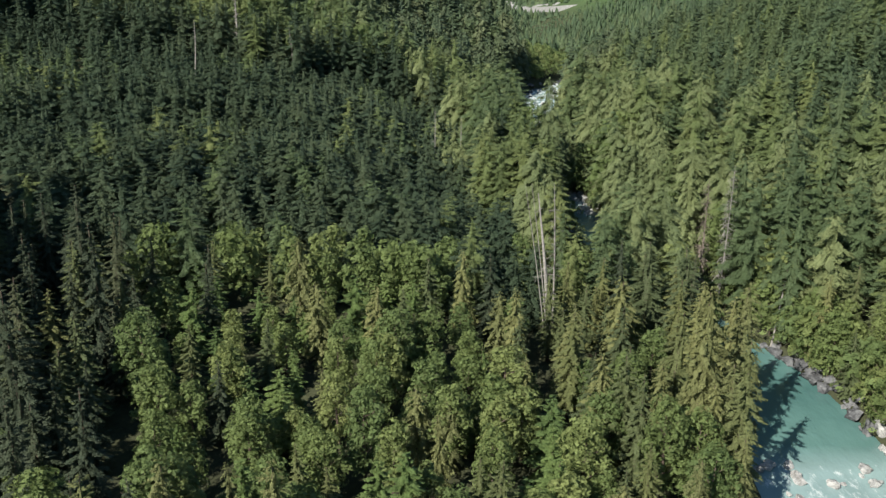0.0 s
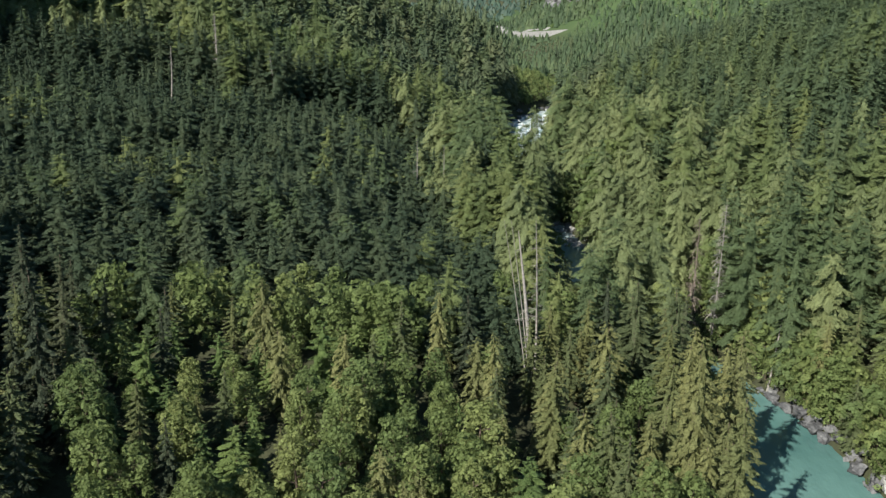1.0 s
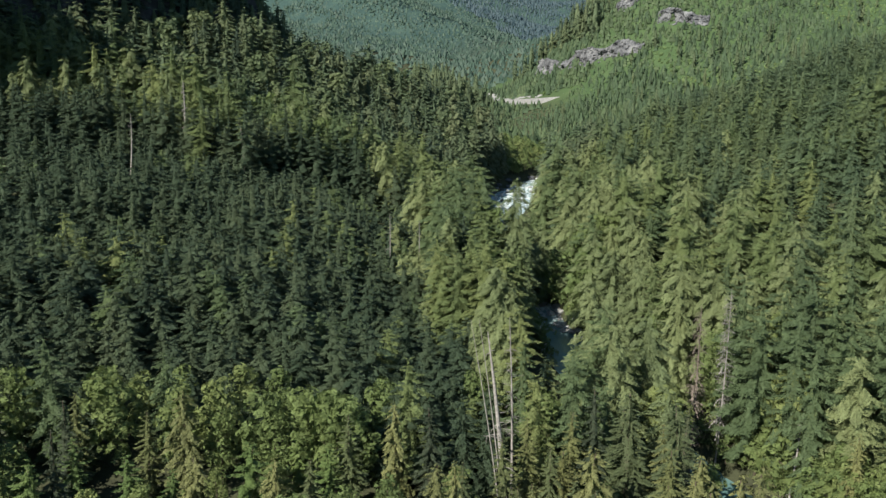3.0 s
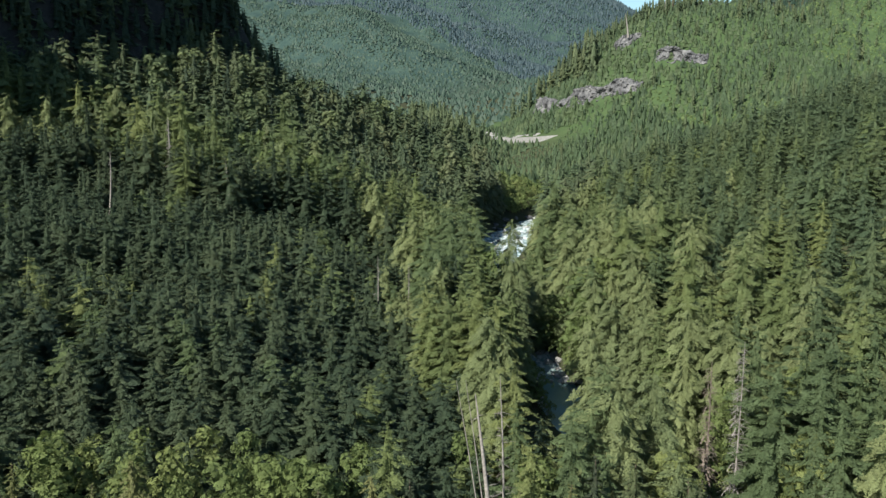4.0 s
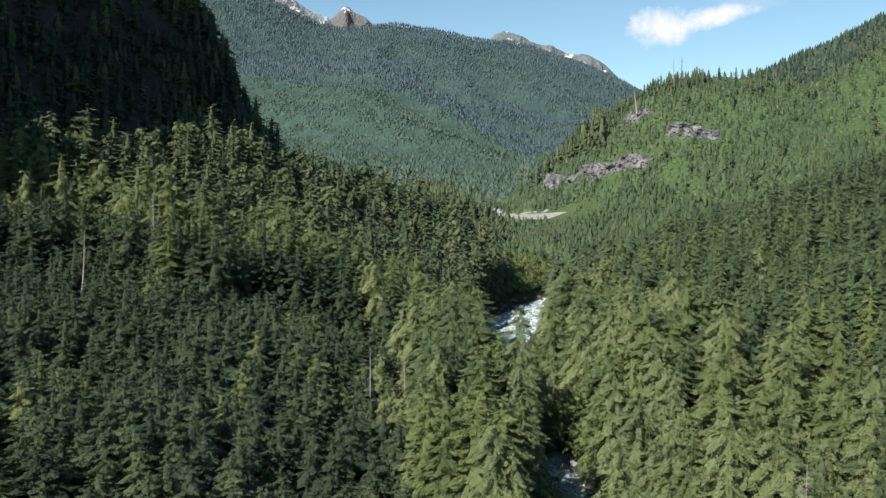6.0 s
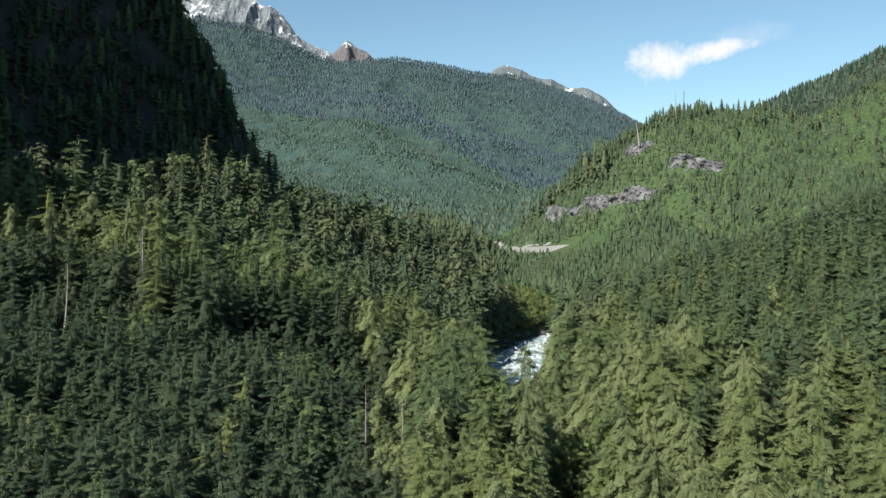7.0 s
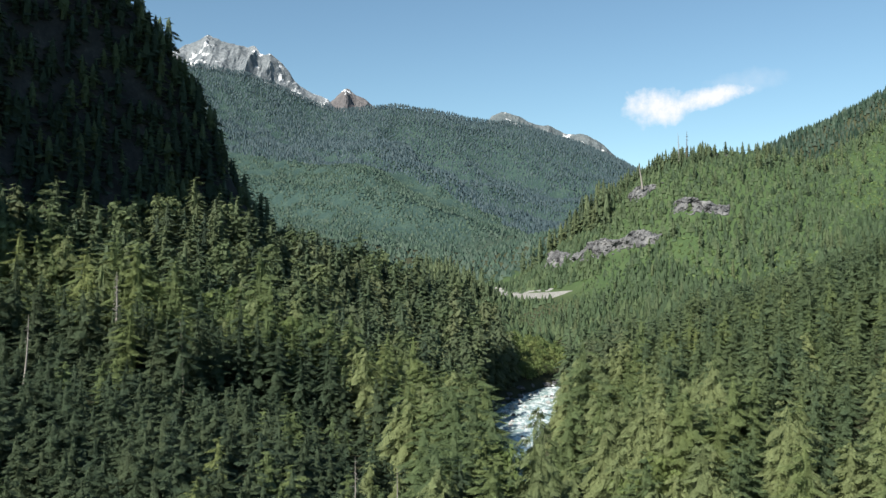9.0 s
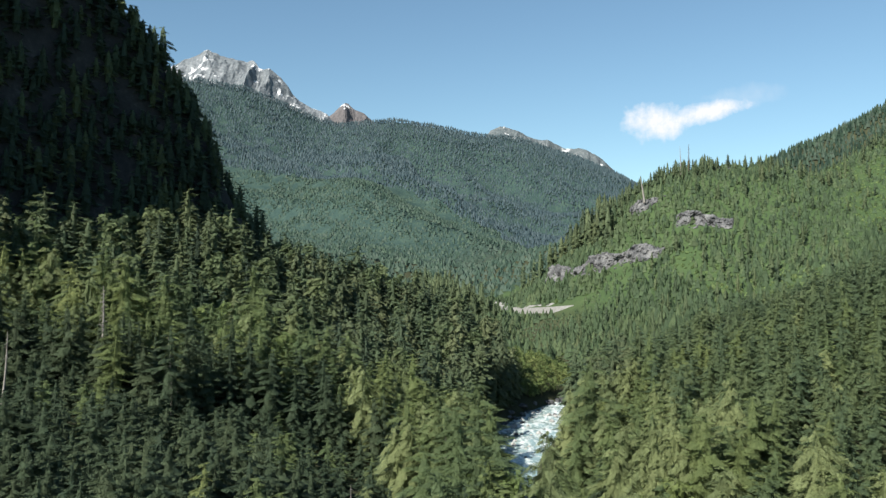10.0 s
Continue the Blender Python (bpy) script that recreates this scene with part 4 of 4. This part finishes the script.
def outcrop(label, line, height, seed):
    """A broken rock wall along a line on the slope, facing the valley, highest in the middle and tied back into the hill."""
    thing = tagged(new("rock_outcrop"), label, "rock")
    x0, y0 = line[0]
    thing.location = (x0, y0, float(land(x0, y0)))
    pts = np.array(line, float)
    run = np.r_[0, np.cumsum(np.hypot(*np.diff(pts, axis=0).T))]
    nu, nv = int(run[-1] / 0.8) + 2, 26
    s = np.linspace(0, run[-1], nu)
    cx, cy = np.interp(s, run, pts[:, 0]), np.interp(s, run, pts[:, 1])
    dx, dy = np.gradient(cx), np.gradient(cy)
    m = np.hypot(dx, dy)
    ox, oy = dy / m, -dx / m
    flip = np.where(oy > 0, -1, 1)
    ox, oy = ox * flip, oy * flip
    q = s / run[-1]
    h = height * np.clip(np.sin(np.pi * q), 0, 1) ** 0.45 * (0.72 + 0.5 * fbm(s + seed * 13, s * 0, 16, 3))
    h = np.round(h / 1.6) * 1.1 + h * 0.3
    v = np.linspace(0, 1, nv)[None]
    face = np.clip(v / 0.62, 0, 1)
    back = np.clip((v - 0.62) / 0.38, 0, 1)
    off = 3.2 - 3.6 * face - 10 * back
    bulge = fbm(s[:, None] + 31 * seed, face * height * 1.3 + 0 * s[:, None], 7, 4)
    off = off + 4.2 * np.round(bulge * 3.5) / 3.5 + 1.4 * bulge
    gx, gy = cx[:, None] + ox[:, None] * off, cy[:, None] + oy[:, None] * off
    foot, rear = land(cx + ox * 4, cy + oy * 4) - 1.5, land(cx - ox * 11, cy - oy * 11) - 0.8
    mid = land(cx, cy)
    mid = (0.45 * mid + 0.55 * mid.mean())[:, None] if run[-1] < 45 else mid[:, None]
    top = mid + h[:, None]
    gz = (foot[:, None] * (1 - face) + top * face) * (1 - back) + rear[:, None] * back
    gz = gz + 1.5 * fbm(gx * 1.0, gy + gz, 3.5, 3) * (v > 0.02)
    w = np.c_[gx.ravel(), gy.ravel(), gz.ravel()] - np.array(thing.location)
    i = np.arange(gx.size).reshape(gx.shape)
    quads = np.c_[i[:-1, :-1].ravel(), i[:-1, 1:].ravel(), i[1:, 1:].ravel(), i[1:, :-1].ravel()]
    part("rock_face", mesh_of("rock_face", w, quads, ROCK), thing)
    g = np.random.default_rng(seed)
    for k in range(int(run[-1] / 9)):
        j = int(g.integers(2, nu - 2))
        e, r = g.uniform(3, 6), g.uniform(1.0, 2.4)
        bx, by = cx[j] + ox[j] * e, cy[j] + oy[j] * e
        vs, fs = crag((r * 1.2, r, r * 0.8), seed * 50 + k, 0.4, 2)
        part("block", mesh_of("block", vs + (bx, by, float(land(bx, by)) + 0.3 * r) - np.array(thing.location), fs, ROCK), thing)


outcrop("long broken grey-brown rock face on the wooded hillside", [(114, 922), (119, 900), (126, 860), (134, 840)], 18, 1)
outcrop("broken grey rock wall with ledges above young trees", [(138, 838), (146, 813), (155, 797), (169, 780), (186, 762)], 19, 2)
outcrop("pale bare rock knob in young forest", [(206, 794), (216, 781), (225, 772), (234, 766), (243, 762)], 17, 3)
outcrop("small rock step below the hill crest", [(181, 846), (190, 839), (200, 837), (211, 840)], 14, 4)
outcrop("low bare rock on the hill crest", [(258, 870), (270, 866), (284, 866)], 6, 5)


# ---- road ----
def build_road():
    pts = np.array(ROAD, float)
    s = np.linspace(0, len(ROAD) - 1, 120)
    x, y = np.interp(s, range(len(ROAD)), pts[:, 0]), np.interp(s, range(len(ROAD)), pts[:, 1])
    dx, dy = np.gradient(x), np.gradient(y)
    m = np.hypot(dx, dy)
    nx, ny = -dy / m, dx / m
    wide = (0.82 + 0.35 * fbm(x, y, 30)) * (0.30 + 0.70 * np.clip(2.2 * np.sin(np.pi * s / (len(ROAD) - 1)), 0, 1))
    across = np.array([-7.5, -5.8, -2.5, 0, 2.5, 5.2, 7.0, 9.5])[None] * wide[:, None]
    gx, gy = x[:, None] + nx[:, None] * across, y[:, None] + ny[:, None] * across
    zc = np.convolve(np.pad(land(x, y), 8, mode="edge"), np.ones(17) / 17, "valid")
    # the cut runs out into the slope at both ends
    sunk = 2.6 * (step(84, 119, np.arange(120)) + 1 - step(0, 12, np.arange(120)))
    gz = zc[:, None] + 2.0 - sunk[:, None] + np.array([-6.0, 0, 0.08, 0.12, 0.08, 0.1, 1.6, 3.2])[None] * (1 + 0.4 * fbm(x, y, 14))[:, None] + 0.08 * fbm(gx, gy, 3)
    v = np.c_[gx.ravel(), gy.ravel(), gz.ravel()]
    i = np.arange(gx.size).reshape(gx.shape)
    q = np.c_[i[:-1, :-1].ravel(), i[:-1, 1:].ravel(), i[1:, 1:].ravel(), i[1:, :-1].ravel()]
    tagged(new("road", mesh_of("road", v, q, GRAVEL)), "pale gravel road cut along the foot of the hill", "road", kind="structure")


build_road()


# ---- dead trees ----
def dry_crown(h, r, seed):
    """Drooping bare sprays down a dead stem."""
    g = np.random.default_rng(seed)
    n = 110
    f = g.uniform(0.25, 0.97, n)
    length = r * (1.05 - f) ** 0.5 * g.uniform(0.5, 1.2, n)
    return fronds(n, 4, length, length * 0.13, g.uniform(0, 6.28, n), g.normal(-0.1, 0.25, n), g.uniform(0.3, 0.9, n), np.c_[np.zeros(n), np.zeros(n), f * h], g)


def dead_tree(label, x, y, top, lean, r, stems, twigs, seed, mat=None, height=None, sprays=0.0):
    """A standing dead tree: bleached stems, the stubs of boughs. lean: metres by which the top stands off in x and y."""
    g = np.random.default_rng(seed)
    z = float(land(x, y)) - 0.5
    h = height or top - z
    if height:
        z = top - height
    thing = new("dead_tree")
    thing.location = (x, y, z)
    tagged(thing, label, "dead tree", "standing dead trees")
    wood = mat or DEAD

    def line(q, ox=0.0, bow=0.0):
        return np.array([lean[0] * q + ox + bow * math.sin(q * 3), lean[1] * q + 0.3 * bow * math.sin(q * 4), h * q])

    qs = [0, 0.25, 0.5, 0.75, 1.0]
    part("trunk", mesh_of("trunk", *tube([line(q, 0, 0.3) for q in qs], [r * 1.3, r, r * 0.8, r * 0.55, r * 0.16], 8), wood, smooth=True), thing)
    for i in range(stems):
        ox, q1 = g.uniform(-2.8, 0.6), g.uniform(0.7, 1.08)
        pts = [line(q1 * q, ox * (0.35 + 0.65 * q), 0.25) for q in qs]
        part("stem", mesh_of("stem", *tube(pts, [r * 0.30, r * 0.26, r * 0.21, r * 0.14, r * 0.05], 6), wood, smooth=True), thing)
    if sprays:
        v, f = dry_crown(h, sprays, 600 + seed)
        tagged(part("dry_sprays", mesh_of("dry_sprays", v, f, wood), thing), kind="stuff")
    if twigs:
        pieces = []
        for i in range(twigs):
            q = g.uniform(0.25, 0.97)
            a, ln = g.uniform(0, 6.28), (1 - q * 0.75) * g.uniform(0.5, 1.5) * h * 0.085
            p = line(q, 0, 0.3)
            tip = np.array([math.cos(a), math.sin(a), g.uniform(-0.7, 0.15)]) * ln
            rr = max(r * 0.16, 0.035)
            pieces.append(tube([p, p + tip * 0.55 + (0, 0, 0.05 * ln), p + tip], [rr, rr * 0.7, rr * 0.3], 4))
            for k in range(3):
                m = p + tip * (0.4 + 0.2 * k)
                o = np.array([-tip[1], tip[0], -0.35 * ln]) * g.choice((-1, 1)) * (0.35, 0.35, 0.9)
                pieces.append(tube([m, m + o * g.uniform(0.5, 1)], [rr * 0.5, rr * 0.2], 3))
        tagged(part("deadwood", mesh_of("deadwood", *join(pieces), wood), thing), kind="stuff")


dead_tree("thick pale dead trunk with several broken stems", 21.0, 149.5, 33.0, (-3.4, 1.0), 0.42, 2, 22, 1)
dead_tree("thin dead conifer with short drooping twigs", 22.4, 156.6, 33.5, (-1.0, 0.0), 0.20, 0, 46, 2)
dead_tree("reddish-brown dying conifer with dry drooping sprays", 56.7, 173.0, 31.0, (0.3, 0.0), 0.22, 0, 110, 3, DEAD_RED, sprays=3.0)
dead_tree("grey dead conifer hung with bare twigs", 62.5, 175.5, 33.5, (0.6, 0.0), 0.16, 0, 110, 4, sprays=2.0)
dead_tree("tall thin bleached pole of a dead conifer", 4.6, 261.0, 31.0, (0.6, 0.0), 0.18, 0, 14, 5)
dead_tree("tall thin bleached pole of a dead conifer", -3.5, 262.0, 33.0, (0.4, 0.0), 0.16, 0, 20, 6)
dead_tree("short white broken snag on the dark slope", -92.0, 309.0, 58.0, (1.2, 0.0), 0.26, 0, 12, 7, height=20)
dead_tree("grey dead conifer above the spruces", -87.0, 355.0, 69.0, (0.3, 0.0), 0.40, 0, 90, 8, height=28, sprays=1.3)
dead_tree("bleached forked snag in the dark forest", -61.0, 340.0, 55.0, (-1.4, 0.0), 0.26, 1, 34, 9, height=22)
dead_tree("leaning white snag on the rock step", 191.0, 836.0, 166.0, (-3.5, 0.0), 0.8, 0, 5, 10, height=22)
dead_tree("bare dead spire on the hill crest", 236.0, 880.0, 202.0, (-1.0, 0.0), 0.4, 0, 30, 11, height=30)
dead_tree("bare dead spire on the hill crest", 243.5, 882.0, 204.0, (0.4, 0.0), 0.4, 0, 60, 12, BARK, height=30)
dead_tree("grey dead tree at the water's edge", 68.5, 158.0, 16.0, (2.0, 1.5), 0.20, 1, 20, 13)
dead_tree("short bleached snag by the old forest edge", 14.0, 300.0, 37.0, (0.3, 0.0), 0.24, 0, 12, 14, height=20)


# ---- stones in and by the river ----
STONES = [crag((1.0, 0.85, 0.62), 400 + s, 0.35, 3) for s in range(5)]
STONE_MESH = [mesh_of("boulder", v, f, BOULDER) for v, f in STONES]
DARK_MESH = [mesh_of("boulder", v, f, ROCK) for v, f in STONES]
FAR_STONES = [crag((1.0, 0.85, 0.62), 420 + s, 0.35, 2) for s in range(5)]
FAR_MESH = [[mesh_of("boulder", v, f, m) for v, f in FAR_STONES] for m in (BOULDER, ROCK)]


def boulder(x, y, size, dark, label, g, sink=0.25):
    d = abs(x - float(river_x(y))) - float(half_width(y))
    z = float(river_z(y)) if d < 0.5 else float(land(x, y))
    ob = new("boulder", (FAR_MESH[int(dark)] if y > 200 else DARK_MESH if dark else STONE_MESH)[g.integers(5)])
    ob.matrix_basis = pose(x, y, z + size * sink, g.uniform(-15, 15), g.uniform(-15, 15), g.uniform(0, 360)) @ Matrix.Diagonal((size, size * g.uniform(0.8, 1.2), size * g.uniform(0.8, 1.3), 1))
    tagged(ob, label, "boulder", "boulders of the river")


def stones():
    g = np.random.default_rng(77)
    for i in range(30):
        y = g.uniform(92, 117)
        boulder(float(river_x(y)) + g.uniform(-0.95, 0.95) * 12.5, y, g.uniform(0.5, 1.7), False, "pale boulder in white water", g, 0.1)
    for i in range(60):
        y = g.uniform(104, 160)
        boulder(float(river_x(y)) + float(half_width(y)) + g.uniform(-0.4, 2.4), y, g.uniform(0.7, 2.6), y > 126, "rough bank rock at the water's edge", g, 0.35)
    for i in range(45):
        y = g.uniform(232, 276)
        s = g.choice((-1, 1))
        boulder(float(river_x(y)) + s * (float(half_width(y)) + g.uniform(-2.5, 2.0)), y, g.uniform(0.7, 2.2), False, "pale boulder beside the rapids", g)
    for i in range(22):
        boulder(g.uniform(37, 50), g.uniform(251, 258), g.uniform(0.5, 1.35), False, "sun-bleached boulder at the head of the pool", g, 0.35)
    for i in range(70):
        y = g.uniform(340, 548)
        boulder(float(river_x(y)) + g.uniform(-1, 1) * (float(half_width(y)) + 0.5), y, g.uniform(0.6, 2.0), g.random() < 0.45, "boulder in the rapids", g, 0.1)
    for i in range(34):
        y = g.uniform(425, 550)
        boulder(float(river_x(y)) - float(half_width(y)) - g.uniform(-1, 2.5), y, g.uniform(1.2, 3.4), True, "dark bank rock beside the rapids", g, 0.3)


stones()


# ---- bushes on the banks ----
def bank_bushes():
    g = np.random.default_rng(88)
    proto = [mesh_of("foliage", *leafy_crown(5.5, 2.6, 8, 26, 500 + s, 0.12), LEAVES) for s in range(3)]
    stem = [mesh_of("stems", *broadleaf_trunk(5.0, 0.09, 2.4, 60 + s), BARK) for s in range(3)]
    places = [(float(river_x(y)) + float(half_width(y)) + g.uniform(1.8, 7.5), y) for y in np.arange(104, 166, 0.95)]
    places += [(float(river_x(y)) + float(half_width(y)) + g.uniform(1.5, 9), y) for y in np.arange(146, 186, 1.0)]
    places += [(float(river_x(y)) + s * (float(half_width(y)) + g.uniform(1.5, 5)), y) for y in np.arange(534, 575, 1.3) for s in (-1, 1)]
    places += [(44 + 0.1 * (y - 515) + g.uniform(0, 1) * (float(river_x(y)) - float(half_width(y)) - 46 - 0.1 * (y - 515)), y) for y in np.arange(500, 594, 0.95)]
    places += [(float(river_x(y)) + s * (float(half_width(y)) + g.uniform(1.5, 4)), y) for y in np.arange(225, 275, 2.5) for s in (-1, 1)]
    for x, y in places:
        i, m = int(g.integers(3)), g.uniform(0.7, 1.3) * (g.uniform(1.0, 1.9) if y < 200 else 1.2)
        bush = new("bush")
        bush.matrix_basis = pose(x, y, float(land(x, y)) - 0.2, 0, 0, g.uniform(0, 360)) @ Matrix.Diagonal((m, m, m, 1))
        tagged(bush, "yellow-green leafy bush on the river bank", "bush", "bushes along the river")
        part("foliage", proto[i], bush)
        part("stems", stem[i], bush)


bank_bushes()
